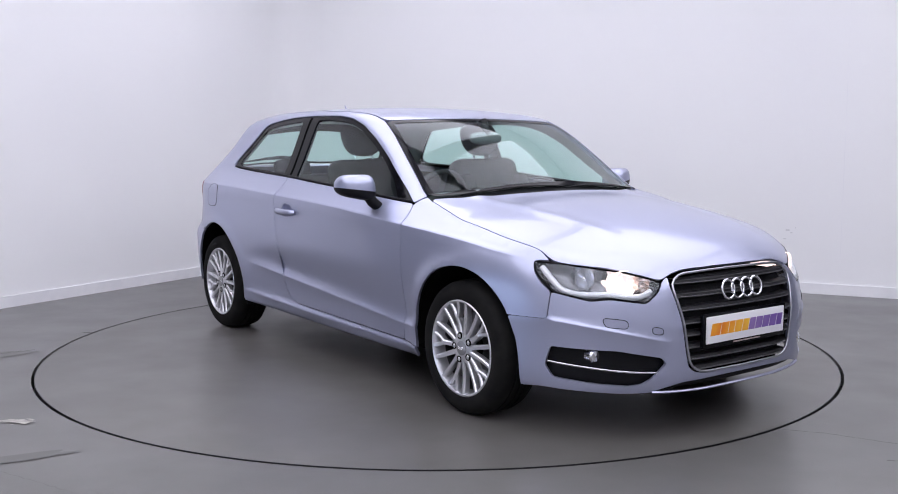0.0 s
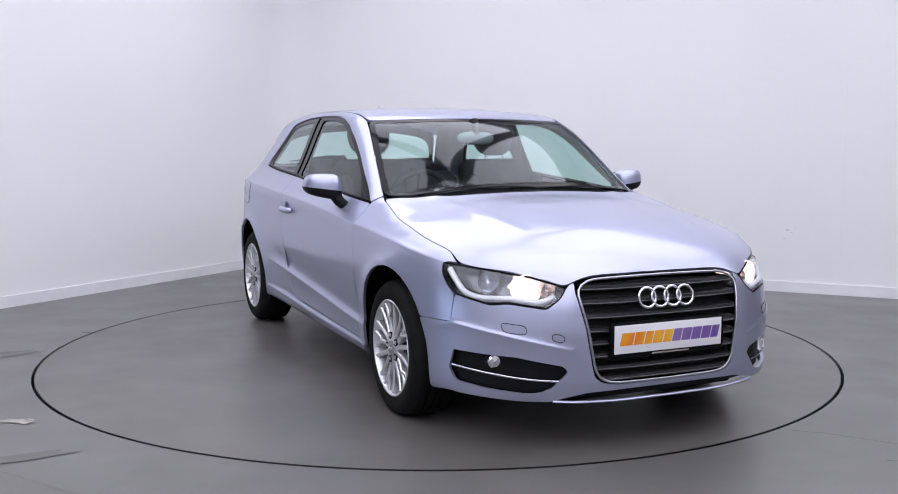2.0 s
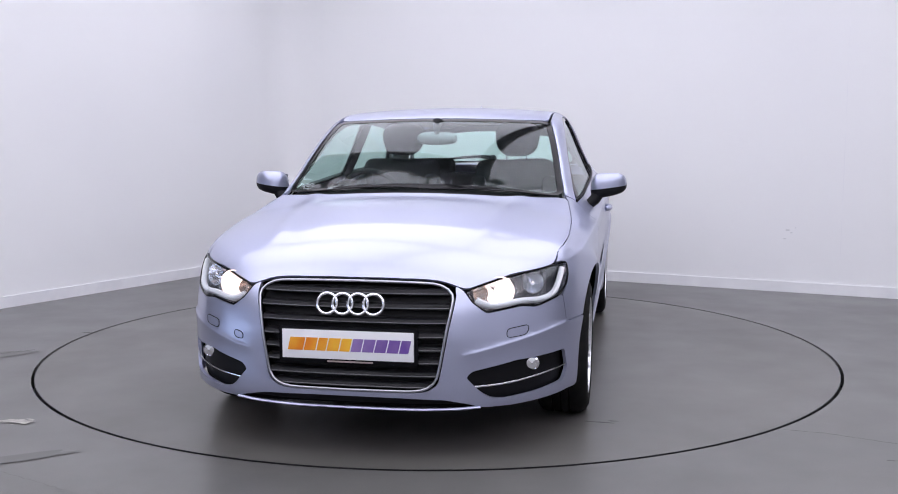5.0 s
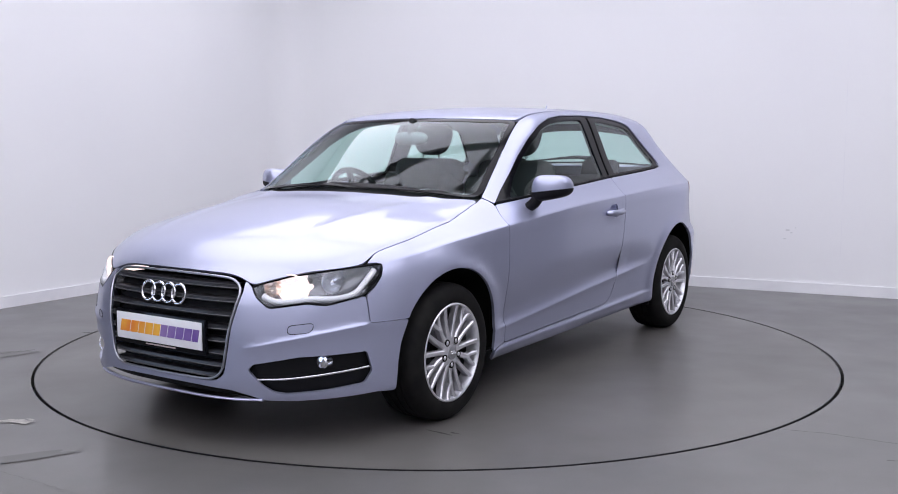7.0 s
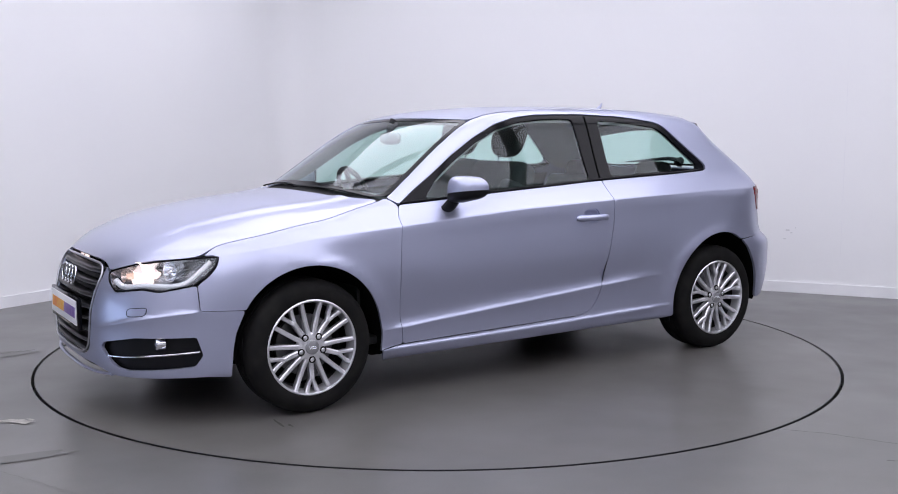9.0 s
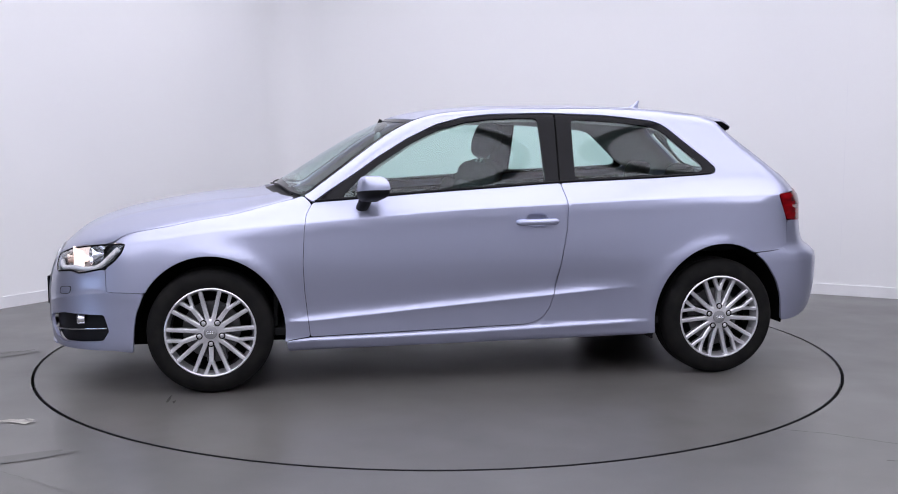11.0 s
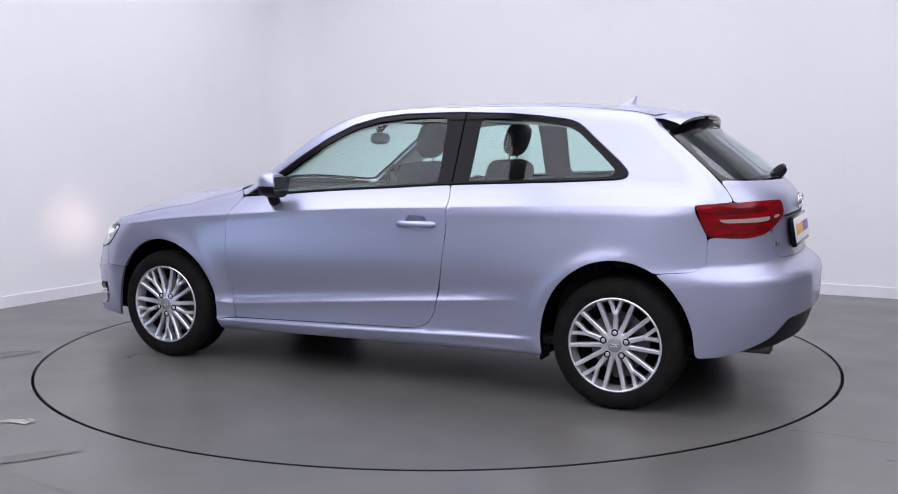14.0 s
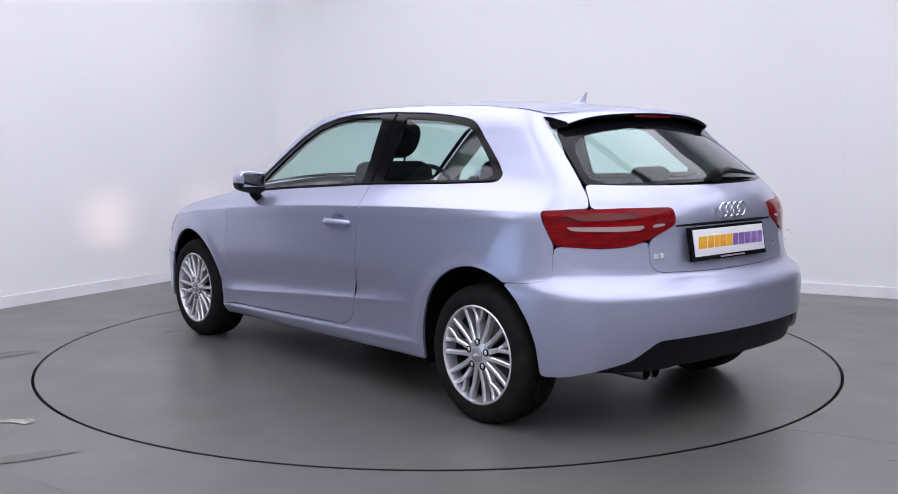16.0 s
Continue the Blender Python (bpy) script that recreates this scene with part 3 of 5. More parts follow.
def panel(name, chart, outline, material, parent, label="", holes=(), cell=0.03, inset=0.0022, lift=0.0, rim=0.014, mirror=False, push=None, lines=()):
    """A piece of the body's skin within an outline of the chart, with a turned-in edge all round."""
    loops = [grow(outline, -inset)] + [grow(h, inset) for h in holes]
    lo, hi = loops[0].min(0), loops[0].max(0)
    gx, gy = np.meshgrid(np.arange(lo[0], hi[0], cell), np.arange(lo[1], hi[1], cell))
    gx = gx + (np.arange(gx.shape[0]) % 2)[:, None] * cell / 2
    pts = np.stack([gx.ravel(), gy.ravel()], 1)
    keep = within(pts, loops[0]) & ~near(pts, loops[0], cell * 0.45)
    for h in loops[1:]:
        keep &= ~within(pts, h) & ~near(pts, h, cell * 0.45)
    pts = pts[keep]
    verts, edges = [], []
    for lp in loops:
        s, n = len(verts), len(lp)
        verts += [Vector(v) for v in lp]
        edges += [(s + i, s + (i + 1) % n) for i in range(n)]
    for run in lines:
        run = run[within(run, loops[0])]
        run = run[~near(run, loops[0], 0.006)]
        if len(run) > 1:
            s = len(verts)
            verts += [Vector(v) for v in run]
            edges += [(s + i, s + i + 1) for i in range(len(run) - 1) if np.hypot(*(run[i + 1] - run[i])) < 0.06]
            pts = pts[~near(pts, run, cell * 0.4)]
    verts += [Vector(v) for v in pts]
    vs, es, fs, *_ = delaunay_2d_cdt(verts, edges, [], 0, 1e-6)
    uv = np.array([tuple(v) for v in vs])
    tri = np.array([(f[0], f[k], f[k + 1]) for f in fs for k in range(1, len(f) - 1)])
    mid = uv[tri].mean(1) + (1.3e-6, 3.1e-6)
    ok = within(mid, loops[0])
    for h in loops[1:]:
        ok &= ~within(mid, h)
    tri = tri[ok]
    pos = chart(uv)
    nor = normals(pos)
    if push is not None:
        pos = pos + nor * push(pos)[:, None]
    pos = pos + nor * lift
    # faces look outwards
    a, b, c = pos[tri[:, 0]], pos[tri[:, 1]], pos[tri[:, 2]]
    flip = np.sum(np.cross(b - a, c - a) * nor[tri[:, 0]], 1) < 0
    tri[flip] = tri[flip][:, ::-1]
    if push is not None:
        # the shading follows the raised and hollowed form
        own = np.zeros_like(pos)
        a, b, c = pos[tri[:, 0]], pos[tri[:, 1]], pos[tri[:, 2]]
        flat = np.cross(b - a, c - a)
        for k in range(3):
            np.add.at(own, tri[:, k], flat)
        size = np.linalg.norm(own, axis=1)
        own = np.where(size[:, None] > 1e-12, own / np.maximum(size, 1e-12)[:, None], nor)
        edgeward = near(uv, np.concatenate(loops), 0.004)
        nor = np.where(edgeward[:, None], nor, own)
    edge = {}
    for f in tri:
        for i in range(3):
            e = (int(f[i]), int(f[(i + 1) % 3]))
            edge[e] = 1
    border = [e for e in edge if (e[1], e[0]) not in edge]
    co = [tuple(p) for p in pos]
    nn = [tuple(v) for v in nor]
    faces = [tuple(int(i) for i in f) for f in tri]
    if rim:
        twin = {}
        for i in sorted({i for e in border for i in e}):
            twin[i] = len(co)
            co.append(tuple(pos[i]))
            co.append(tuple(pos[i] - nor[i] * rim))
            nn += [(0, 0, 0), (0, 0, 0)]
        for i, j in border:
            faces.append((twin[j], twin[i], twin[i] + 1, twin[j] + 1))
    if mirror:
        co = [(x, -y, z) for x, y, z in co]
        nn = [(x, -y, z) for x, y, z in nn]
        faces = [f[::-1] for f in faces]
    me = bpy.data.meshes.new(name)
    me.from_pydata(co, [], faces)
    me.materials.append(material)
    me.shade_smooth()
    me.normals_split_custom_set_from_vertices(nn)
    ob = new(name, me)
    ob.parent = parent
    if label:
        tagged(ob, label)
    return ob


def both(name, chart, outline, material, parent, label="", **more):
    return [panel(name, chart, outline, material, parent, label, mirror=m, **more) for m in (False, True)]


def arc(hub, rx, rz, a0, a1, n=28):
    return [(hub + rx * math.cos(a), HUB_Z + rz * math.sin(a)) for a in np.radians(np.linspace(a0, a1, n))]


def band(f, a, b, offs):
    """Runs of side-chart points along a curve of the side, at small offsets from it."""
    xs = np.arange(b, a, 0.022)
    return [np.stack([xs, f(xs) + o], 1) for o in offs]


CREASES = band(crease_z, 0.93, -0.85, (-0.022, -0.006, 0.0, 0.006, 0.02, 0.04)) + band(shoulder, 1.68, -1.64, (-0.02, -0.006, 0.0, 0.006, 0.018)) + band(sill_z, 0.92, -0.9, (-0.008, 0.0, 0.008))


car = new("hatchback_car")
tagged(car, "silver three-door hatchback with alloy wheels and lit headlights", "car")

# shared edges
roof_edge = spline((0.27, 0.1, -0.4, -1.0, -1.40), (0.592, 0.59, 0.59, 0.555, 0.515))


def dense(run, n=36):
    """The run as a smooth curve over x with many points."""
    f = spline([p[0] for p in run], [p[1] for p in run])
    return [(float(x), float(f(x))) for x in np.linspace(run[0][0], run[-1][0], n)]


WS_SIDE = dense([(0.845, 0.722), (0.70, 0.69), (0.55, 0.66), (0.40, 0.625), (0.27, 0.592)], 24)
BONNET_EDGE = dense([(0.885, 0.735), (1.05, 0.758), (1.25, 0.778), (1.45, 0.782), (1.6, 0.770), (1.70, 0.750)])
DOOR_FRONT = [(0.823, 0.262), (0.848, 0.487), (0.855, 0.633), (0.846, 0.80), (0.835, 0.864), (0.805, 0.912)]
DOOR_REAR = [(-0.449, 1.006), (-0.467, 0.929), (-0.464, 0.788), (-0.438, 0.617), (-0.403, 0.44), (-0.385, 0.38), (-0.355, 0.33), (-0.31, 0.303), (-0.26, 0.293)]
BELT = [(x, float(belt(x))) for x in np.linspace(0.80, -1.27, 40)]
DLO_TOP = [(-1.312, 1.052), (-1.318, 1.075), (-1.276, 1.118), (-1.131, 1.237), (-1.065, 1.293), (-1.035, 1.310), (-0.986, 1.324), (-0.843, 1.342), (-0.70, 1.354),
           (-0.412, 1.363), (-0.121, 1.357), (0.025, 1.341), (0.173, 1.302), (0.321, 1.232), (0.471, 1.141), (0.591, 1.058), (0.72, 0.975), (0.80, 0.920)]
CUP = soften([(-0.243, 0.815), (-0.262, 0.855), (-0.285, 0.862), (-0.33, 0.862), (-0.352, 0.852), (-0.368, 0.815), (-0.35, 0.792), (-0.33, 0.788), (-0.275, 0.788), (-0.258, 0.793)], 0.008)
HATCH_SIDE = [(-1.40, 0.52), *dense([(-1.44, 0.565), (-1.56, 0.605), (-1.72, 0.662)], 14)]


def lifted(run):
    """Top-chart points as places of the side chart."""
    return [(x, top_z(x, y)) for x, y in run]


def seam(chart, loop, mirror, parent):
    """A fine dark joint line round a cover."""
    p = chart(loop)
    n = normals(p)
    sg = -1 if mirror else 1
    bm = bmesh.new()
    tube(bm, [Vector((a[0], a[1] * sg, a[2])) for a in p + n * 0.0008], 0.0016, 6, closed=True)
    part("cover_joint", bm, BLACK, parent)


def car_skin():
    body = car
    # bonnet
    front_edge = [(float(p[0]), max(float(p[1]), 0.0)) for p in chart_nose(np.array([nose(1.76, 0.745, 0.726), nose(1.82, 0.695, 0.718), nose(1.87, 0.65, 0.712), on_nose(0.55, 0.692), on_nose(0.46, 0.664), on_nose(0.425, 0.652), on_nose(0.385, 0.674), on_nose(0.33, 0.688), on_nose(0.2, 0.694), (0.0, 0.696)]))]
    half = [(1.045, 0.0), (1.035, 0.2), (1.0, 0.42), (0.945, 0.6), (0.90, 0.69), *BONNET_EDGE, *front_edge]
    panel("bonnet", chart_top, soften(half + [(u, -v) for u, v in reversed(half) if v > 0]),
          PAINT, body, "silver metallic bonnet", cell=0.028, inset=0.0012,
          push=lambda p: 0.006 * np.exp(-((np.abs(p[:, 1]) - (0.42 + 0.10 * (1.9 - p[:, 0]))) / 0.035) ** 2) * np.clip((2.0 - p[:, 0]) / 0.3, 0, 1))
    # front wings
    wing = [*DOOR_FRONT, *lifted([(0.848, 0.7225)]), *lifted(BONNET_EDGE), (1.752, 0.732), (1.70, 0.733), (1.705, 0.69), (1.745, 0.645), (1.79, 0.61), (1.785, 0.50)]
    front_arch = [p for p in arc(HUB_X, 0.357, 0.372, -8, 190, 44)]
    ahead = [p for p in front_arch if not (p[0] > HUB_X and p[1] < 0.497)]
    wing = wing + [(ahead[0][0], 0.497)] + ahead + [(0.938, 0.25)]
    both("front_wing", chart_side, soften(wing, 0.012, 1), PAINT, body, "silver front wing", inset=0.0012, lines=CREASES)
    # doors
    door = DOOR_FRONT + [p for p in BELT if p[0] > -0.44] + DOOR_REAR
    both("door", chart_side, soften(door, 0.012, 1), PAINT, body, "silver front door", holes=[CUP], cell=0.022, inset=0.0014, lines=CREASES)
    # body sides with pillars, roof rails, quarters and sills
    rail = [(x, float(roof_edge(x))) for x in np.linspace(0.2, -1.34, 24)]
    outer = (lifted(WS_SIDE) + lifted(rail) + lifted(HATCH_SIDE)
             + [(-1.752, 0.995), (-1.778, 0.952), (-1.70, 0.946), (-1.632, 0.941), (-1.645, 0.90), (-1.69, 0.805), (-1.692, 0.69), (-1.675, 0.665), (-1.63, 0.650)])
    start = next(i for i, p in enumerate([q for q in arc(-HUB_X, 0.355, 0.388, 180, -12, 90)]) if p[1] > 0.638)
    rear_edge = arc(-HUB_X, 0.355, 0.388, 180, -12, 90)[start:]
    outer += rear_edge + [(-0.93, 0.225), (-0.85, 0.215), (0.93, 0.19), (0.942, 0.2475), (0.826, 0.2600)]
    opening = [(0.80, 0.2605), (-0.25, 0.2912), *[(x - 0.0008, z) for x, z in reversed(DOOR_REAR)][1:], *[p for p in BELT if p[0] < -0.47], *DLO_TOP]
    both("body_side", chart_side, soften(outer + opening, 0.012, 1), PAINT, body, "silver body side with pillars, roof rail and sill", cell=0.024, inset=0.0014, lines=CREASES)
    # roof
    r = [(0.362, 0.0), (0.352, 0.2), (0.322, 0.4), (0.275, 0.588)] + rail + [(-1.37, 0.505), (-1.40, 0.3), (-1.405, 0.0)]
    top = [(-1.355, 0.0), (-1.345, 0.3), (-1.325, 0.52), (-1.36, 0.575), (-1.46, 0.585), (-1.455, 0.3), (-1.455, 0.0)]
    panel("tailgate_top", chart_top, soften(top + [(u, -v) for u, v in reversed(top) if v > 0]), PAINT, body, "silver upper edge of the tailgate", lift=-0.005, rim=0.0, cell=0.04)
    panel("roof", chart_top, soften(r + [(u, -v) for u, v in reversed(r) if v > 0]), PAINT, body, "silver roof", cell=0.035)
    # tailgate below the rear window
    half = [(0.0, 1.035), on_tail(0.3, 1.037), on_tail(0.5, 1.04), tail(-1.718, 0.662, 1.046), side_tail(-1.752, 0.995), side_tail(-1.778, 0.953), on_tail(0.5, 0.952), on_tail(0.37, 0.95),
            on_tail(0.352, 0.93), on_tail(0.355, 0.89), on_tail(0.37, 0.872), on_tail(0.46, 0.835), on_tail(0.488, 0.82), on_tail(0.492, 0.72), on_tail(0.48, 0.70), on_tail(0.455, 0.69), on_tail(0.2, 0.682), (0.0, 0.68)]
    outline = soften(half + [(-u, v) for u, v in reversed(half) if abs(u) > 1e-6], 0.015)
    panel("tailgate", chart_tail, outline, PAINT, body, "silver tailgate", cell=0.024, inset=0.0011,
          push=lambda p: -0.008 * np.exp(-((p[:, 2] - 0.945) / 0.03) ** 2) * np.clip((0.972 - p[:, 2]) / 0.012, 0, 1))
    # rear bumper
    half = [(0.0, 0.68), on_tail(0.2, 0.682), on_tail(0.455, 0.69), on_tail(0.48, 0.70), on_tail(0.492, 0.72), on_tail(0.488, 0.82), on_tail(0.58, 0.797), on_tail(0.66, 0.792), side_tail(-1.72, 0.80), side_tail(-1.69, 0.805),
            side_tail(-1.692, 0.69), side_tail(-1.675, 0.665), side_tail(-1.63, 0.650), side_tail(-1.4775, 0.638),
            side_tail(-1.52, 0.608),
            side_tail(-1.552, 0.575), side_tail(-1.61, 0.49), side_tail(-1.643, 0.40), side_tail(-1.654, 0.30), side_tail(-1.655, 0.268), tail(-1.75, 0.80, 0.275), tail(-1.83, 0.73, 0.30), on_tail(0.62, 0.345), on_tail(0.52, 0.425), on_tail(0.3, 0.43), (0.0, 0.43)]
    panel("rear_bumper", chart_tail, soften(half + [(-u, v) for u, v in reversed(half) if abs(u) > 1e-6], 0.015), PAINT, body, "silver rear bumper", cell=0.026, inset=0.0010)
    half = [(0.0, 0.43), on_tail(0.3, 0.43), on_tail(0.52, 0.425), on_tail(0.62, 0.345), tail(-1.83, 0.73, 0.30), on_tail(0.6, 0.285), on_tail(0.4, 0.275), (0.0, 0.27)]
    panel("diffuser", chart_tail, soften(half + [(-u, v) for u, v in reversed(half) if abs(u) > 1e-6], 0.015), BLACK, body, "black plastic lower bumper insert", lift=-0.02, inset=-0.006, rim=0.05)
    # tail lamps
    lamp = [side_tail(-1.632, 0.941), side_tail(-1.72, 0.948), on_tail(0.58, 0.953), on_tail(0.45, 0.953), on_tail(0.365, 0.952), on_tail(0.354, 0.943), on_tail(0.352, 0.915), on_tail(0.352, 0.888), on_tail(0.364, 0.874), on_tail(0.46, 0.833), on_tail(0.56, 0.80),
            on_tail(0.65, 0.792), side_tail(-1.735, 0.797), side_tail(-1.69, 0.804), side_tail(-1.66, 0.87)]
    outline = soften(lamp, 0.009, 1)
    glow_band = soften([tail(-1.70, 0.755, 0.882), on_tail(0.60, 0.882), on_tail(0.50, 0.885), on_tail(0.515, 0.862), on_tail(0.60, 0.858), tail(-1.72, 0.74, 0.862)], 0.012)
    inner_band = soften([on_tail(0.475, 0.888), on_tail(0.40, 0.89), on_tail(0.41, 0.875), on_tail(0.48, 0.868)], 0.012)
    upper = soften([tail(-1.69, 0.76, 0.925), on_tail(0.60, 0.933), on_tail(0.515, 0.933), on_tail(0.51, 0.902), on_tail(0.60, 0.90), tail(-1.69, 0.76, 0.897)], 0.012)
    for m in (False, True):
        lampo = panel("tail_light", chart_tail, outline, REDLENS, body, "red tail light with pale reversing band", cell=0.02, lift=0.003, mirror=m)
        panel("reversing_lens", chart_tail, glow_band, GREYLENS, lampo, "smoked white lens band", cell=0.02, lift=0.0045, rim=0.003, mirror=m)
        panel("reversing_lens", chart_tail, inner_band, GREYLENS, lampo, "smoked white lens band", cell=0.02, lift=0.0045, rim=0.003, mirror=m)
        panel("lamp_insert", chart_tail, upper, DARKRED, lampo, "darker red lens field", cell=0.02, lift=0.0045, rim=0.003, mirror=m)
    # front bumper
    low = [(0.0, 0.245), on_nose(0.2, 0.244), on_nose(0.36, 0.238), on_nose(0.44, 0.222), on_nose(0.50, 0.203), on_nose(0.6, 0.203), nose(1.87, 0.72, 0.21), side_nose(1.76, 0.215), side_nose(1.66, 0.205)]
    up = [side_nose(1.657, 0.33), side_nose(1.645, 0.40), side_nose(1.605, 0.497), side_nose(1.785, 0.50), side_nose(1.79, 0.61), on_nose(0.69, 0.578), on_nose(0.635, 0.587), on_nose(0.575, 0.578), on_nose(0.51, 0.568), on_nose(0.465, 0.605),
          on_nose(0.43, 0.645), on_nose(0.415, 0.66), on_nose(0.385, 0.672)]
    grille = [on_nose(0.397, 0.64), on_nose(0.388, 0.58), on_nose(0.372, 0.50), on_nose(0.345, 0.345), on_nose(0.335, 0.30), on_nose(0.30, 0.275), on_nose(0.25, 0.268), (0.0, 0.266)]
    half = low + up + grille
    fog = [on_nose(0.790, 0.388), on_nose(0.62, 0.380), on_nose(0.462, 0.348), on_nose(0.442, 0.325), on_nose(0.50, 0.262), on_nose(0.535, 0.240), on_nose(0.58, 0.234), on_nose(0.70, 0.246), on_nose(0.785, 0.262), on_nose(0.80, 0.31)]
    fogs = [soften(fog, 0.008, 1), soften([(-u, v) for u, v in fog], 0.008, 1)]
    lower_half = half
    fold = [on_nose(y, 0.395 + 0.235 * (y - 0.36)) for y in np.linspace(0.43, 0.80, 24)]

    def bumper_fold(p):
        """A fold that climbs from the grille over the fog lamp to the wheel arch."""
        ay = np.abs(p[:, 1])
        d = p[:, 2] - (0.395 + 0.235 * (ay - 0.36))
        form = np.where(d > 0, np.exp(-(d / 0.010) ** 2), np.exp(-np.abs(d) / 0.03))
        return 0.0075 * form * np.clip((ay - 0.40) / 0.08, 0, 1)
    panel("front_bumper", chart_nose, soften(lower_half + [(-u, v) for u, v in reversed(lower_half) if abs(u) > 1e-6], 0.012, 1), PAINT, body, "silver front bumper", holes=fogs, cell=0.024, inset=0.0012,
          push=bumper_fold, lines=[np.array([(sg * u, v + o) for u, v in fold]) for o in (-0.03, -0.012, -0.004, 0.0, 0.005, 0.014) for sg in (1, -1)])
    # grille with surround, slats
    ring = [(0.0, 0.69), on_nose(0.2, 0.688), on_nose(0.33, 0.683), on_nose(0.375, 0.668), on_nose(0.397, 0.64)] + grille[1:]
    full = ring + [(-u, v) for u, v in reversed(ring) if abs(u) > 1e-6]
    loop = soften(full, 0.02)
    g = panel("grille", chart_nose, loop, BLACK, body, "black radiator grille in a chrome frame", lift=-0.045, rim=0.0, inset=0.0)
    edge = grow(loop, -0.006)
    pos = chart_nose(edge)
    nor = normals(pos)
    bm = bmesh.new()
    tube(bm, [Vector(a + b * 0.001) for a, b in zip(pos, nor)], 0.0055, 8, closed=True)
    part("surround", bm, SATIN, g, "satin chrome surround", smooth=60)
    for z in (0.645, 0.592, 0.538, 0.485, 0.435, 0.385, 0.335, 0.292):
        w = float(np.interp(z, (0.29, 0.345, 0.5, 0.58, 0.65), (0.31, 0.335, 0.36, 0.375, 0.365)))
        ys = np.linspace(-w, w, 25)
        p = meet(np.stack([np.full(25, 1.3), ys, np.full(25, z)], 1), np.tile((1.0, 0, 0), (25, 1)), 1.2)
        bm = bmesh.new()
        prev = None
        for q in p:
            x, y = q[0] - 0.004, q[1]
            cur = [bm.verts.new(v) for v in ((x - 0.045, y, z + 0.012), (x - 0.012, y, z + 0.013), (x - 0.002, y, z + 0.008), (x, y, z - 0.004), (x - 0.01, y, z - 0.012), (x - 0.045, y, z - 0.012))]
            if prev:
                for k in range(5):
                    bm.faces.new((prev[k], prev[k + 1], cur[k + 1], cur[k]))
            prev = cur
        bmesh.ops.recalc_face_normals(bm, faces=bm.faces)
        s = part("slat", bm, SLAT, g, smooth=40)
        bm = bmesh.new()
        tube(bm, [Vector((q[0] - 0.003, q[1], z - 0.004)) for q in p], 0.0022, 6)
        part("slat_edge", bm, SLAT_EDGE, s)
    # fog lamp recesses
    for m, f in ((False, fogs[0]), (True, fogs[0])):
        f_ob = panel("fog_light_panel", chart_nose, f, BLACK, body, "black fog light recess with chrome strip", lift=-0.03, rim=0.0, inset=-0.01, mirror=m)
        sgn = -1 if m else 1
        run = [on_nose(y, z) for y, z in ((0.792, 0.325), (0.70, 0.309), (0.60, 0.295), (0.53, 0.288), (0.472, 0.287))]
        p = chart_nose(soften(run, 0.03, closed=False))
        bm = bmesh.new()
        tube(bm, [Vector((a[0] - 0.008, a[1] * sgn, a[2])) for a in p], 0.004, 6)
        part("chrome_strip", bm, CHROME, f_ob, "thin chrome strip", smooth=60)
        c = chart_nose(np.array([on_nose(0.675, 0.355)]))[0]
        bm = bmesh.new()
        revolve(bm, [(0.001, 0.010), (0.022, 0.007), (0.028, 0.0), (0.028, -0.03), (0.001, -0.03)], 24, Matrix.Translation((c[0] - 0.028, c[1] * sgn, c[2])) @ Matrix.Rotation(radians(90), 4, "Y"))
        part("fog_lamp", bm, CHROME, f_ob, "clear round fog lamp", smooth=40)
    # lower intake and lip
    half = [(0.0, 0.245), on_nose(0.2, 0.244), on_nose(0.36, 0.238), on_nose(0.44, 0.222), on_nose(0.50, 0.203), on_nose(0.3, 0.203), (0.0, 0.205)]
    panel("lower_intake", chart_nose, soften(half + [(-u, v) for u, v in reversed(half) if abs(u) > 1e-6], 0.015), BLACK, body, "black lower air intake", lift=-0.03, rim=0.0, inset=-0.01)
    run = [on_nose(y, z) for y, z in ((-0.49, 0.208), (-0.4, 0.203), (-0.2, 0.201), (0.0, 0.201), (0.2, 0.201), (0.4, 0.203), (0.49, 0.208))]
    p = chart_nose(soften(run, 0.04, closed=False))
    bm = bmesh.new()
    tube(bm, [Vector((a[0] - 0.001, a[1], a[2] - 0.002)) for a in p], 0.009, 8, flat=0.7)
    part("bumper_lip", bm, PAINT, body, "slim silver front lip", smooth=60)
    # washer and towing covers, parking sensors
    cover = soften([on_nose(0.665, 0.515), on_nose(0.585, 0.505), on_nose(0.585, 0.470), on_nose(0.66, 0.478)], 0.01)
    for sgn in (False, True):
        c = panel("washer_cover", chart_nose, cover, PAINT, body, cell=0.02, lift=0.0015, rim=0.004, mirror=sgn)
        seam(chart_nose, cover, sgn, c)
    cover = soften([on_nose(-0.50, 0.478), on_nose(-0.455, 0.470), on_nose(-0.455, 0.442), on_nose(-0.50, 0.448)], 0.008)
    c = panel("towing_cover", chart_nose, cover, PAINT, body, cell=0.02, lift=0.0015, rim=0.004)
    seam(chart_nose, cover, False, c)


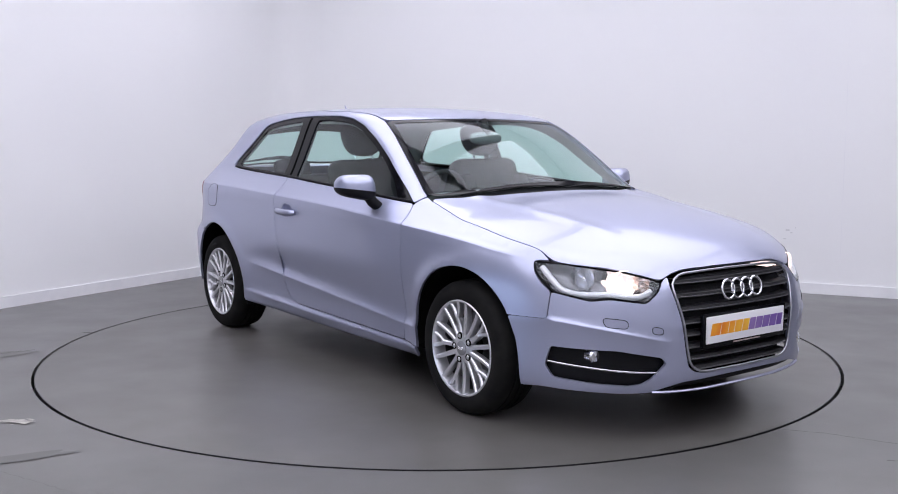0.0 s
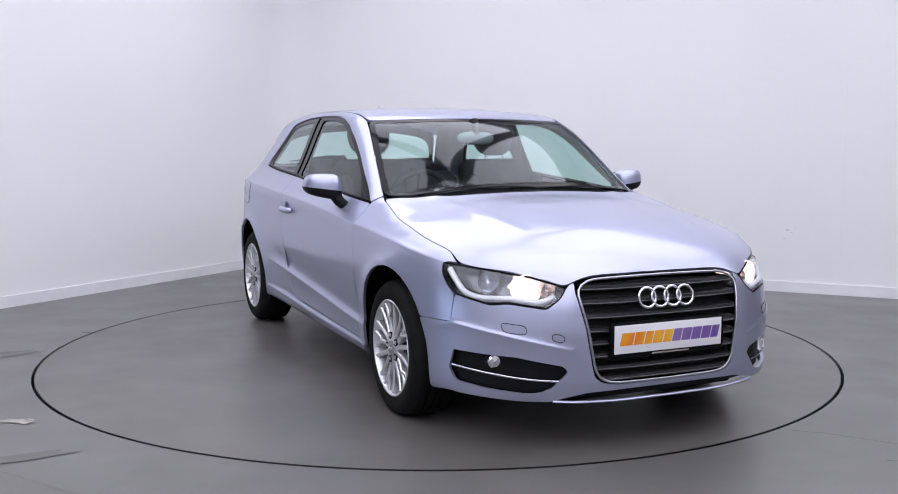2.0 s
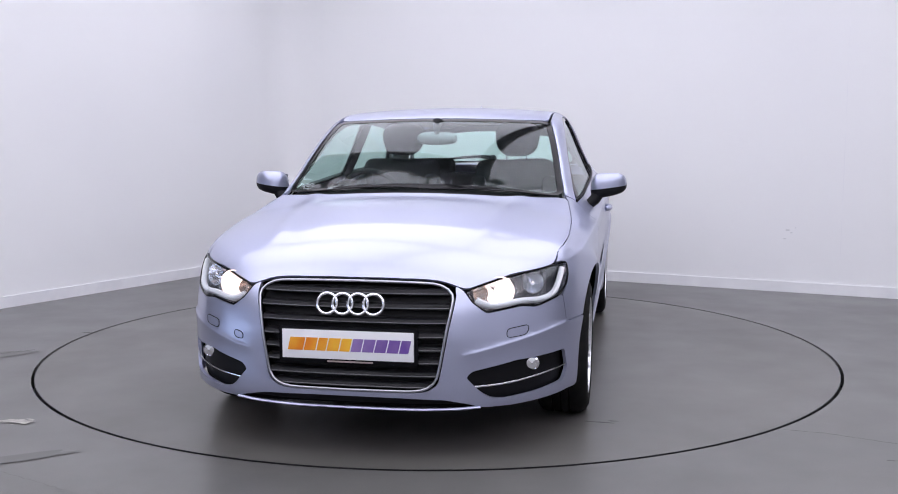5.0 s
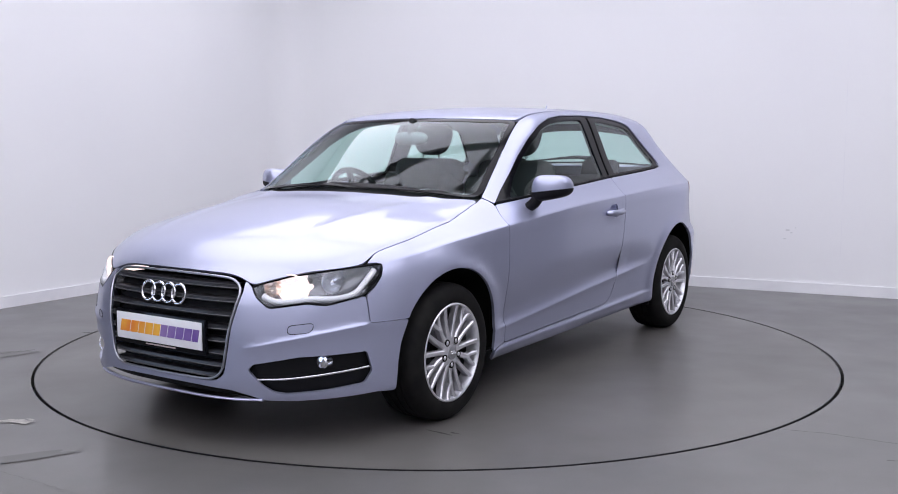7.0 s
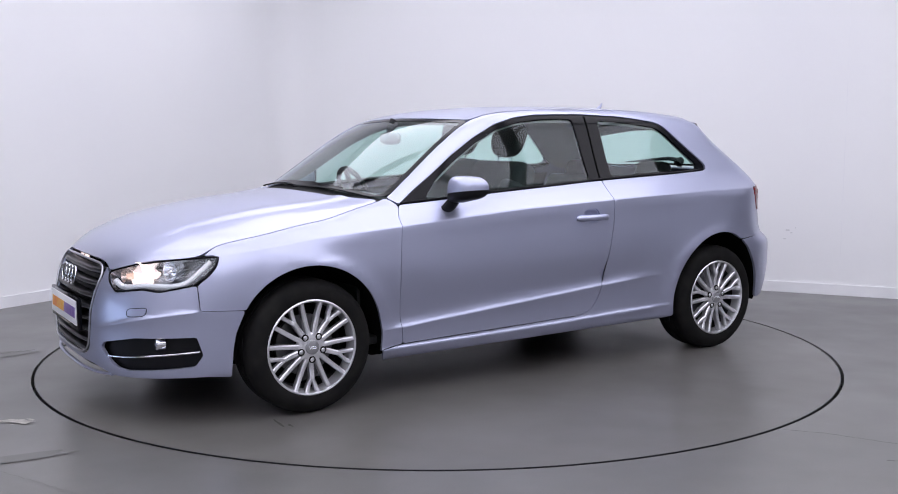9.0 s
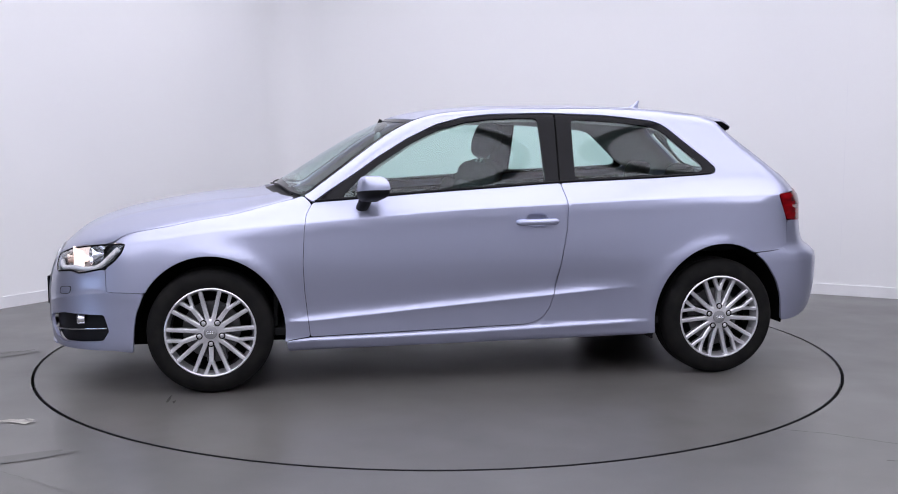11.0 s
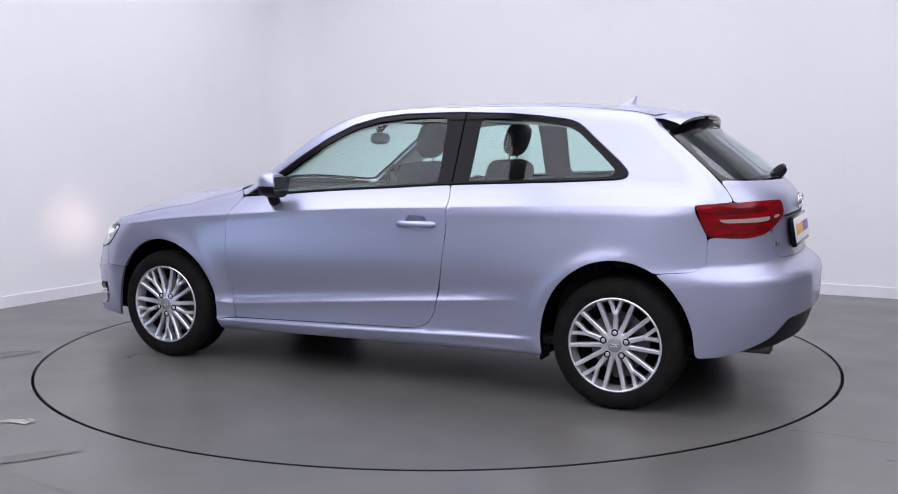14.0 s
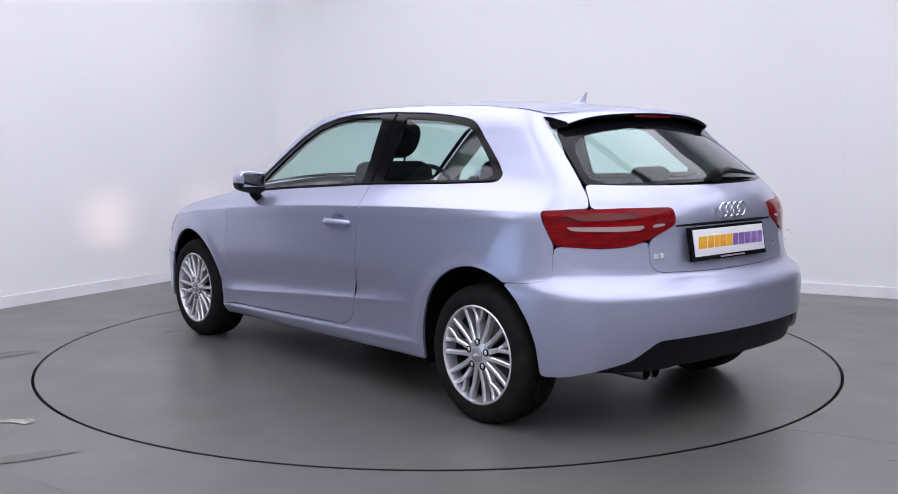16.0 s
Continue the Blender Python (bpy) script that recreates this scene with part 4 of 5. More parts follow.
def lining():
    """Dark inner sheet a little behind the skin, so that the joints show dark."""
    for name, chart, loop in (("inner_side", chart_side, [(0.9, 0.20), (0.9, 0.85), (0.80, 0.89), (-0.5, 0.98), (-0.55, 0.2)]),
                              ("inner_wing", chart_side, [(0.80, 0.25), (0.80, 0.86), (1.2, 0.85), (1.55, 0.78), (1.72, 0.70), (1.82, 0.58), (1.80, 0.47), (1.64, 0.47), *arc(HUB_X, 0.365, 0.38, 30, 175, 24)])):
        both(name, chart, soften(loop), LINER, car, "dark inner sheet", cell=0.07, lift=-0.032, rim=0.0, inset=0.0)
    panel("inner_tail", chart_tail, soften([tail(-1.70, 0.66, 0.99), tail(-1.62, 0.80, 0.93), tail(-1.62, 0.84, 0.62), tail(-1.66, 0.84, 0.33), on_tail(0.4, 0.3),
                                            on_tail(-0.4, 0.3), tail(-1.66, -0.84, 0.33), tail(-1.62, -0.84, 0.62), tail(-1.62, -0.80, 0.93), tail(-1.70, -0.66, 0.99)]), LINER, car, "dark inner sheet", cell=0.05, lift=-0.04, rim=0.0, inset=0.0)
    # added sheet in body colour, so shade in the bonnet joints reads grey
    h = [(1.06, 0.0), (1.0, 0.5), (0.93, 0.68), (0.9, 0.75), (1.3, 0.79), (1.67, 0.765), (1.80, 0.62), (1.95, 0.44), (2.02, 0.3), (2.03, 0.0)]
    panel("inner_bonnet", chart_top, soften(h + [(u, -v) for u, v in reversed(h) if v > 0]), PAINT, car, "silver inner sheet that lightens the bonnet joints to grey", cell=0.05, lift=-0.010, rim=0.0, inset=0.0)


car_skin()
lining()


# ---- glass and trim ----
def car_glass():
    low = [(0.985, 0.0), (0.975, 0.2), (0.945, 0.42), (0.895, 0.6), (0.86, 0.70)]
    top = [(0.278, 0.582), (0.325, 0.4), (0.355, 0.2), (0.365, 0.0)]
    half = low + WS_SIDE[1:-1] + top
    loop = soften(half + [(u, -v) for u, v in reversed(half) if v > 0], 0.03)
    ws = panel("windscreen", chart_top, loop, GLASS, car, "large green-tinted windscreen", lift=-0.004, rim=0.0, cell=0.05)
    ws.visible_shadow = False
    panel("black_border", chart_top, loop, BLACK_GLOSS, ws, "black printed glass border", lift=-0.002, rim=0.0, inset=0.001, holes=[grow(loop, -0.032)], cell=0.03)
    # cowl under the screen
    half = [(1.055, 0.0), (1.045, 0.2), (1.01, 0.42), (0.955, 0.6), (0.895, 0.74)] + [(u - 0.01, v) for u, v in reversed(low)]
    panel("cowl", chart_top, soften(half + [(u, -v) for u, v in reversed(half) if v > 0], 0.03), BLACK, car, "black plastic cowl under the windscreen", lift=-0.014, rim=0.0, inset=-0.004)
    for y0, y1, x0, x1 in ((-0.58, 0.02, 0.925, 0.995), (0.03, 0.66, 1.01, 0.90)):
        pts = [(x0 + (x1 - x0) * i / 10, y0 + (y1 - y0) * i / 10) for i in range(11)]
        p = chart_top(np.array(pts))
        bm = bmesh.new()
        tube(bm, [Vector((a[0], a[1], a[2] + 0.004)) for a in p], 0.0042, 6)
        part("wiper", bm, BLACK, car, "black windscreen wiper", smooth=60)
    # side windows in a black frame
    dlo = soften(BELT + DLO_TOP, 0.02)
    low = [(x, float(belt(x)) + 0.016) for x in np.linspace(0.66, -0.375, 24)]
    first = soften(low + [(-0.362, 1.338), (-0.25, 1.339), (-0.121, 1.333), (0.02, 1.316), (0.16, 1.277), (0.305, 1.208), (0.455, 1.115), (0.575, 1.03)], 0.02, 1)
    low = [(x, float(belt(x)) + 0.02) for x in np.linspace(-0.535, -1.235, 18)]
    second = soften(low + [(-1.255, 1.085), (-1.118, 1.205), (-1.045, 1.268), (-1.01, 1.287), (-0.97, 1.297), (-0.84, 1.314), (-0.70, 1.325), (-0.545, 1.333)], 0.02, 1)
    both("window_frame", chart_side, dlo, BLACK_GLOSS, car, "gloss black window frame and pillar", lift=-0.006, holes=[first, second], inset=0.001)
    for ob in both("door_window", chart_side, first, GLASS, car, "green-tinted door window", lift=-0.011, rim=0.0, inset=-0.004, cell=0.05):
        ob.visible_shadow = False
    for ob in both("quarter_window", chart_side, second, GLASS, car, "green-tinted rear quarter window", lift=-0.009, rim=0.0, inset=-0.004, cell=0.05):
        ob.visible_shadow = False
    # thin bright strip along the belt is body colour; black seal above it
    for sgn in (1, -1):
        p = chart_side(np.array([(x, float(belt(x)) + 0.007) for x in np.linspace(0.79, -1.29, 50)]))
        bm = bmesh.new()
        tube(bm, [Vector((a[0], sgn * (a[1] - 0.001), a[2])) for a in p], 0.006, 6)
        part("belt_seal", bm, BLACK, car, "black rubber belt seal", smooth=60)
        p = chart_side(np.array([(-0.448 - 0.03 * (z - 1.0) * 1.0, z) for z in np.linspace(1.02, 1.352, 14)]))
        bm = bmesh.new()
        tube(bm, [Vector((a[0], sgn * (a[1] - 0.005), a[2])) for a in p], 0.004, 6)
        part("pillar_joint", bm, LINER, car, "dark joint in the pillar", smooth=60)
    # rear window
    half = [(-1.882, 0.0), (-1.872, 0.2), (-1.835, 0.4), (-1.78, 0.56), (-1.722, 0.652), (-1.56, 0.596), (-1.45, 0.552), (-1.43, 0.45), (-1.445, 0.0)]
    loop = soften(half + [(u, -v) for u, v in reversed(half) if v > 0], 0.025)
    rw = panel("rear_window", chart_top, loop, GLASS, car, "green-tinted heated rear window", lift=-0.004, rim=0.0, cell=0.04)
    rw.visible_shadow = False
    half = [(-1.848, 0.0), (-1.838, 0.2), (-1.802, 0.39), (-1.752, 0.53), (-1.70, 0.598), (-1.60, 0.55), (-1.55, 0.515), (-1.55, 0.45), (-1.575, 0.25), (-1.585, 0.0)]
    clear = grow(soften(half + [(u, -v) for u, v in reversed(half) if v > 0], 0.025), 0.018)
    panel("black_border", chart_top, loop, BLACK_GLOSS, rw, "black printed glass border", lift=-0.002, rim=0.0, inset=0.001, holes=[clear], cell=0.03)
    # roof spoiler
    bm = bmesh.new()
    prev = None
    for y in np.linspace(-0.552, 0.552, 41):
        s = (abs(y) / 0.552) ** 2
        xr, xt = -1.403 + 0.02 * s, -1.548 + 0.055 * s
        zr, zt = top_z(xr, y) + 0.001, 1.353 - 0.03 * s - 0.022 * s ** 3
        zg = top_z(-1.43, y) - 0.006
        sect = [(xr, zr), (xr * 0.6 + xt * 0.4, zr * 0.6 + zt * 0.4 + 0.007), (xt + 0.012, zt + 0.002), (xt, zt - 0.006), (xt + 0.006, zt - 0.02), (-1.44, min(zt - 0.03, zg))]
        cur = [bm.verts.new((a, y * (0.925 if 1 < i < 5 else 1.0), b)) for i, (a, b) in enumerate(sect)]
        if prev:
            for k in range(5):
                bm.faces.new((prev[k], prev[k + 1], cur[k + 1], cur[k]))
        else:
            bm.faces.new(cur)
        prev = cur
    bm.faces.new(prev[::-1])
    bmesh.ops.recalc_face_normals(bm, faces=bm.faces)
    sp = part("roof_spoiler", bm, PAINT, car, "silver roof spoiler", smooth=35)
    sp.data.materials.append(BLACK_GLOSS)
    for f in sp.data.polygons:
        if f.center.z < 1.33 and f.normal.z < 0.2 or f.normal.z < -0.3:
            f.material_index = 1
    bm = bmesh.new()
    box(bm, (-1.553, -0.13, 1.326), (-1.545, 0.13, 1.336), 0.002)
    part("brake_light", bm, DARKRED, sp, "dark red high brake light strip")
    # rear wiper
    p = chart_top(np.array([(-1.868, -0.02), (-1.855, -0.12), (-1.84, -0.25), (-1.815, -0.38), (-1.79, -0.46)]))
    n = normals(p)
    bm = bmesh.new()
    tube(bm, [Vector(a + b * h) for a, b, h in zip(p, n, (0.03, 0.034, 0.024, 0.014, 0.01))], [0.02, 0.017, 0.012, 0.008, 0.005], 8, flat=0.8)
    w = part("rear_wiper", bm, BLACK, car, "black rear wiper arm", smooth=60)
    bm = bmesh.new()
    q = Vector(p[0] + n[0] * 0.015)
    revolve(bm, [(0.001, 0.035), (0.02, 0.03), (0.028, 0.012), (0.03, -0.02), (0.001, -0.02)], 20, Matrix.Translation(q) @ Vector(n[0]).to_track_quat("Z", "Y").to_matrix().to_4x4())
    part("wiper_cap", bm, BLACK, w, smooth=50)
    # aerial fin
    bm = bmesh.new()
    z0 = top_z(-1.08, 0.0) - 0.004
    rows = []
    for h, x0, x1, t in ((0.0, -1.035, -1.15, 0.016), (0.006, -1.045, -1.148, 0.012), (0.016, -1.085, -1.147, 0.007), (0.036, -1.128, -1.149, 0.004), (0.054, -1.142, -1.155, 0.002)):
        rows.append([bm.verts.new((x0 * (1 - u) + x1 * u, t * math.sin(math.pi * min(max(u * 0.96 + 0.02, 0), 1)) * sg, z0 + h))
                     for sg, us in ((1, np.linspace(0, 1, 8)), (-1, np.linspace(1, 0, 8))) for u in us])
    for a, b in zip(rows, rows[1:]):
        for k in range(16):
            bm.faces.new((a[k], a[(k + 1) % 16], b[(k + 1) % 16], b[k]))
    bm.faces.new(rows[-1])
    bmesh.ops.recalc_face_normals(bm, faces=bm.faces)
    part("aerial_fin", bm, PAINT, car, "small silver roof aerial fin", smooth=50)


def rings(name, y0, z, x, r, tube_r, gap, lean, parent, label):
    bm = bmesh.new()
    for k in range(4):
        y = y0 + (k - 1.5) * gap
        m = Matrix.Translation((x, y, z)) @ Matrix.Rotation(lean, 4, "Y")
        prof = [(r - tube_r + tube_r * math.cos(a), tube_r * 0.8 * math.sin(a)) for a in (2 * math.pi * i / 8 for i in range(8))]
        revolve(bm, prof, 40, m, closed=True)
    bmesh.ops.recalc_face_normals(bm, faces=bm.faces)
    return part(name, bm, CHROME, parent, label, smooth=60)


def number_plate(name, m, sgn, label):
    """A plate that looks along the local x axis; sgn: the way in which the writing runs along y."""
    holder = part(name, box(bmesh.new(), (-0.02, -0.275, -0.075), (-0.001, 0.275, 0.068), 0.004, m), BLACK_GLOSS, car, label, smooth=30)
    part("plate", box(bmesh.new(), (-0.002, -0.26, -0.056), (0.004, 0.26, 0.056), 0.002, m), PLATE, holder, "white plate sheet", smooth=30)
    # ten slanting blocks in place of the dealer's lettering
    widths = (0.060, 0.046, 0.036, 0.046, 0.040, 0.040, 0.044, 0.044, 0.044, 0.036)
    u = -0.238
    for i, w in enumerate(widths):
        bm = bmesh.new()
        h0, h1, s = -0.024, 0.026, 0.012
        pts = [(u, h0), (u + w, h0), (u + w + s, h1), (u + s, h1)]
        a = [bm.verts.new((0.0042, sgn * p, q)) for p, q in pts]
        b = [bm.verts.new((0.0052, sgn * p, q)) for p, q in pts]
        bm.faces.new(b)
        for k in range(4):
            bm.faces.new((a[k], a[(k + 1) % 4], b[(k + 1) % 4], b[k]))
        bmesh.ops.recalc_face_normals(bm, faces=bm.faces)
        bmesh.ops.transform(bm, matrix=m, verts=bm.verts)
        part("coloured_bar", bm, ORANGE if i < 5 else PURPLE, holder)
        u += w + 0.0045
    bm = bmesh.new()
    box(bm, (-0.001, -0.08, -0.068), (0.0012, 0.10, -0.062), 0.0, m)
    part("caption_bar", bm, GREYLENS, holder)


def headlights():
    outline = [nose(1.70, 0.79, 0.728), nose(1.78, 0.73, 0.722), nose(1.87, 0.65, 0.710), on_nose(0.55, 0.690), on_nose(0.46, 0.662), on_nose(0.425, 0.648), on_nose(0.46, 0.605), on_nose(0.508, 0.572), on_nose(0.575, 0.582), on_nose(0.635, 0.592),
               on_nose(0.69, 0.582), nose(1.795, 0.755, 0.61), nose(1.745, 0.775, 0.645), nose(1.708, 0.787, 0.69)]
    loop = soften(outline, 0.01, 1)
    strip = [(0.770, 0.705), (0.762, 0.66), (0.746, 0.612), (0.69, 0.597), (0.635, 0.606), (0.575, 0.595), (0.513, 0.586), (0.468, 0.615)]
    for m in (False, True):
        sg = -1 if m else 1
        house = panel("headlight", chart_nose, loop, LAMP_DARK, car, "clear headlight with bright reflector, lit", lift=-0.07, rim=0.0, inset=-0.012, mirror=m)
        bm = bmesh.new()
        bm.from_mesh(house.data)
        bmesh.ops.delete(bm, geom=[f for f in bm.faces if any(math.hypot(abs(v.co.y) - 0.545, v.co.z - 0.64) < 0.034 for v in f.verts)], context="FACES")
        bm.to_mesh(house.data)
        bm.free()
        lens = panel("lens", chart_nose, loop, CLEAR, house, "clear lamp cover", lift=-0.001, rim=0.0, inset=0.004, cell=0.025, mirror=m)
        lens.visible_shadow = False
        p = chart_nose(loop)
        bm = bmesh.new()
        tube(bm, [Vector((a[0] - 0.004, a[1] * sg, a[2])) for a in p], 0.0045, 6, closed=True)
        part("black_edge", bm, BLACK_GLOSS, house, smooth=60)
        # walls of the bowl
        q = p - normals(p) * 0.075
        bm = bmesh.new()
        a = [bm.verts.new((v[0], v[1] * sg, v[2])) for v in p - normals(p) * 0.006]
        b = [bm.verts.new((v[0], v[1] * sg, v[2])) for v in q]
        for k in range(len(a)):
            j = (k + 1) % len(a)
            bm.faces.new((a[k], a[j], b[j], b[k]))
        bmesh.ops.recalc_face_normals(bm, faces=bm.faces)
        part("bowl_wall", bm, LAMP_BRIGHT, house, "bright reflector wall", smooth=40)
        # pale running-light band
        s = chart_nose(soften([on_nose(*v) for v in strip], 0.02, closed=False))
        bm = bmesh.new()
        tube(bm, [Vector((v[0] - 0.022, v[1] * sg, v[2])) for v in s], 0.0125, 8, flat=1.0)
        part("running_light", bm, LAMP_GREY, house, "pale grey running light band", smooth=60)
        # outer projector and inner lit reflector
        c = chart_nose(np.array([on_nose(0.665, 0.662), on_nose(0.545, 0.640), on_nose(0.60, 0.650)]))
        def aimed(v, back, turn):
            return Matrix.Translation((v[0] - back, v[1] * sg, v[2])) @ Matrix.Rotation(radians(turn) * sg, 4, "Z") @ Matrix.Rotation(radians(90), 4, "Y")
        bm = bmesh.new()
        revolve(bm, [(0.001, -0.035), (0.018, -0.03), (0.032, -0.015), (0.04, 0.012), (0.043, 0.012), (0.043, -0.04)], 28, aimed(c[0], 0.055, 22))
        part("reflector", bm, LAMP_BRIGHT, house, "chrome outer reflector", smooth=40)
        bm = bmesh.new()
        revolve(bm, [(0.001, 0.012), (0.008, 0.008), (0.011, 0.0), (0.011, -0.035)], 16, aimed(c[0], 0.055, 22))
        part("bulb_cap", bm, CHROME, house, smooth=40)
        bm = bmesh.new()
        revolve(bm, [(0.0215, -0.030), (0.032, -0.023), (0.046, 0.0), (0.056, 0.02), (0.059, 0.02), (0.059, -0.03)], 28, aimed(c[1], 0.06, 12))
        part("lit_reflector", bm, LAMP_WHITE, house, "glowing low beam reflector", smooth=40)
        bm = bmesh.new()
        revolve(bm, [(0.001, 0.0), (0.018, 0.0), (0.018, -0.01)], 16, aimed(c[1], 0.215, 0))
        part("bulb", bm, LAMP_BEAM, house, "bright warm bulb")
        # added tube narrows the beam to a wall patch; its glow whitens the lamp
        bm = bmesh.new()
        revolve(bm, [(0.001, -0.013), (0.021, -0.013), (0.021, 0.145)], 20, aimed(c[1], 0.215, 0))
        part("beam_tube", bm, LAMP_WHITE, house, "glowing added tube that narrows the beam", smooth=40)
        bm = bmesh.new()
        revolve(bm, [(0.001, -0.02), (0.014, -0.015), (0.024, 0.0), (0.028, 0.014), (0.03, 0.014), (0.03, -0.02)], 20, aimed(chart_nose(np.array([on_nose(0.478, 0.635)]))[0], 0.05, 8))
        part("indicator", bm, AMBER, house, "pale amber indicator bowl", smooth=40)


LAMP_DARK = shader("lamp_housing", (0.20, 0.20, 0.215), 0.25, 0.7)
LAMP_BRIGHT = shader("lamp_reflector", (0.75, 0.76, 0.8), 0.18, 1.0)
LAMP_GREY = shader("running_light_plastic", (0.75, 0.75, 0.78), 0.3)


def mirrors():
    for sg in (1, -1):
        c = Vector((0.525, 0.925 * sg, 1.003))
        shells = []
        for lowpart in (False, True):
            bm = bmesh.new()
            n, k = 28, 15
            grid = []
            for i in range(k):
                v = (math.pi / 2) * i / (k - 1)
                row = []
                for j in range(n):
                    u = 2 * math.pi * j / n
                    def sp(a, e):
                        return math.copysign(abs(a) ** e, a)
                    x = sp(math.cos(u), 0.6) * sp(math.cos(v), 0.5)
                    y = sp(math.sin(u), 0.6) * sp(math.cos(v), 0.5)
                    z = sp(math.sin(v), 0.85)
                    px = 0.066 * x
                    if px < -0.04:
                        px = -0.04 - 0.2 * (-px - 0.04)
                    py = 0.093 * y
                    taper = 1 - 0.25 * (py / 0.093) * 0.6
                    pz = (-0.046 if lowpart else 0.076) * z * taper
                    row.append(bm.verts.new((c.x + px - 0.03 * (py / 0.093) ** 2 - 0.018 * (py / 0.093), c.y + py * sg, c.z - 0.026 + pz + 0.012 * (py / 0.093))))
                grid.append(row)
            for a, b in zip(grid, grid[1:]):
                for j in range(n):
                    bm.faces.new((a[j], a[(j + 1) % n], b[(j + 1) % n], b[j]))
            bmesh.ops.remove_doubles(bm, verts=bm.verts, dist=0.0005)
            bmesh.ops.recalc_face_normals(bm, faces=bm.faces)
            shells.append(bm)
        mir = part("wing_mirror", shells[0], PAINT, car, "silver wing mirror with black base", smooth=50)
        part("mirror_base", shells[1], BLACK, mir, "black lower mirror shell", smooth=50)
        bm = bmesh.new()
        tube(bm, [Vector((0.545, 0.875 * sg, 0.95)), Vector((0.555, 0.855 * sg, 0.915)), Vector((0.565, 0.825 * sg, 0.89)), Vector((0.57, 0.79 * sg, 0.885))], [0.034, 0.032, 0.03, 0.03], 10, flat=0.9)
        part("stalk", bm, BLACK, mir, "black mirror stalk", smooth=60)
        bm = bmesh.new()
        box(bm, (0.460, 0.85 * sg if sg > 0 else -0.995, 0.965), (0.466, 0.995 if sg > 0 else -0.85, 1.035), 0.003)
        # a dark reflection is put into the glass colour
        part("mirror_glass", bm, MIRROR, mir, "mirror glass, coloured dark as if reflecting a dark room")


def handles():
    for sg in (1, -1):
        h = panel("handle_recess", chart_side, CUP, PAINT, car, "hollow silver handle recess", cell=0.012, inset=-0.001, lift=-0.001, rim=0.0, mirror=sg < 0,
                  push=lambda p: -0.026 * np.exp(-(((p[:, 0] + 0.306) / 0.055) ** 2 + ((p[:, 2] - 0.828) / 0.035) ** 2) ** 2))
        xs = np.linspace(-0.203, -0.412, 15)
        p = chart_side(np.stack([xs, 0.816 + 0.02 * np.abs(xs + 0.2) * 0.5], 1))
        bm = bmesh.new()
        bow = [0.004 + 0.022 * math.sin(math.pi * i / 14) ** 0.5 for i in range(15)]
        rad = [0.0165 if 0 < i < 14 else 0.010 for i in range(15)]
        tube(bm, [Vector((a[0], sg * (a[1] + b), a[2])) for a, b in zip(p, bow)], rad, 10, flat=1.0)
        part("door_handle", bm, PAINT, car, "silver bar door handle", smooth=60)


def small_badges():
    rings("front_badge", -0.005, 0.602, float(front_x(0.602)) + 0.012, 0.0457, 0.0062, 0.0613, radians(90 - 12), car, "four linked chrome rings badge")
    rings("rear_badge", -0.003, 0.928, float(rear_x(0.93)) - 0.008, 0.034, 0.0045, 0.0447, radians(90), car, "four linked chrome rings badge")
    number_plate("front_number_plate", Matrix.Translation((2.172, -0.009, 0.447)), 1, "white dealer plate in a black holder, orange and purple bars")
    m = Matrix.Translation((-1.995, 0.032, 0.80)) @ Matrix.Rotation(math.pi, 4, "Z") @ Matrix.Rotation(radians(-10), 4, "Y")
    number_plate("rear_number_plate", m, 1, "white dealer plate in a black holder, orange and purple bars")
    # dark grip strip above the rear plate
    half = [on_tail(0.0, 0.884), on_tail(0.2, 0.884), on_tail(0.355, 0.880), on_tail(0.36, 0.868), on_tail(0.2, 0.868), on_tail(0.0, 0.868)]
    half = [(0.0, 0.884), *half[1:-1], (0.0, 0.868)]
    panel("grip_strip", chart_tail, soften(half + [(-u, v) for u, v in reversed(half) if abs(u) > 1e-6], 0.01, 1), BLACK, car, "dark grip recess over the plate", lift=0.002, rim=0.004, cell=0.02)
    for y0, z0, ws in ((0.475, 0.755, (0.032, 0.026)), (-0.375, 0.755, (0.016, 0.016, 0.008))):
        u = y0
        for w in ws:
            p = chart_tail(np.array([on_tail(u - w / 2, z0)]))[0]
            n = Vector(normals(p[None])[0])
            bm = bmesh.new()
            box(bm, (-w / 2 + 0.002, -0.010, 0.0), (w / 2 - 0.002, 0.010, 0.003), 0.001, Matrix.Translation(p) @ n.to_track_quat("Z", "Y").to_matrix().to_4x4())
            part("badge_bar", bm, CHROME, car, "small chrome badge bar")
            u -= w
    # fuel flap on the right side
    c = [(-1.37 + 0.075 * math.copysign(abs(math.cos(a)) ** 0.6, math.cos(a)), 0.865 + 0.07 * math.copysign(abs(math.sin(a)) ** 0.6, math.sin(a))) for a in np.linspace(0, 2 * math.pi, 40, endpoint=False)]
    f = panel("fuel_flap", chart_side, np.array(c), PAINT, car, "silver fuel filler flap", cell=0.02, lift=0.0015, inset=0.0, rim=0.004, mirror=True)
    seam(chart_side, np.array(c), True, f)


car_glass()
headlights()
mirrors()
handles()
small_badges()


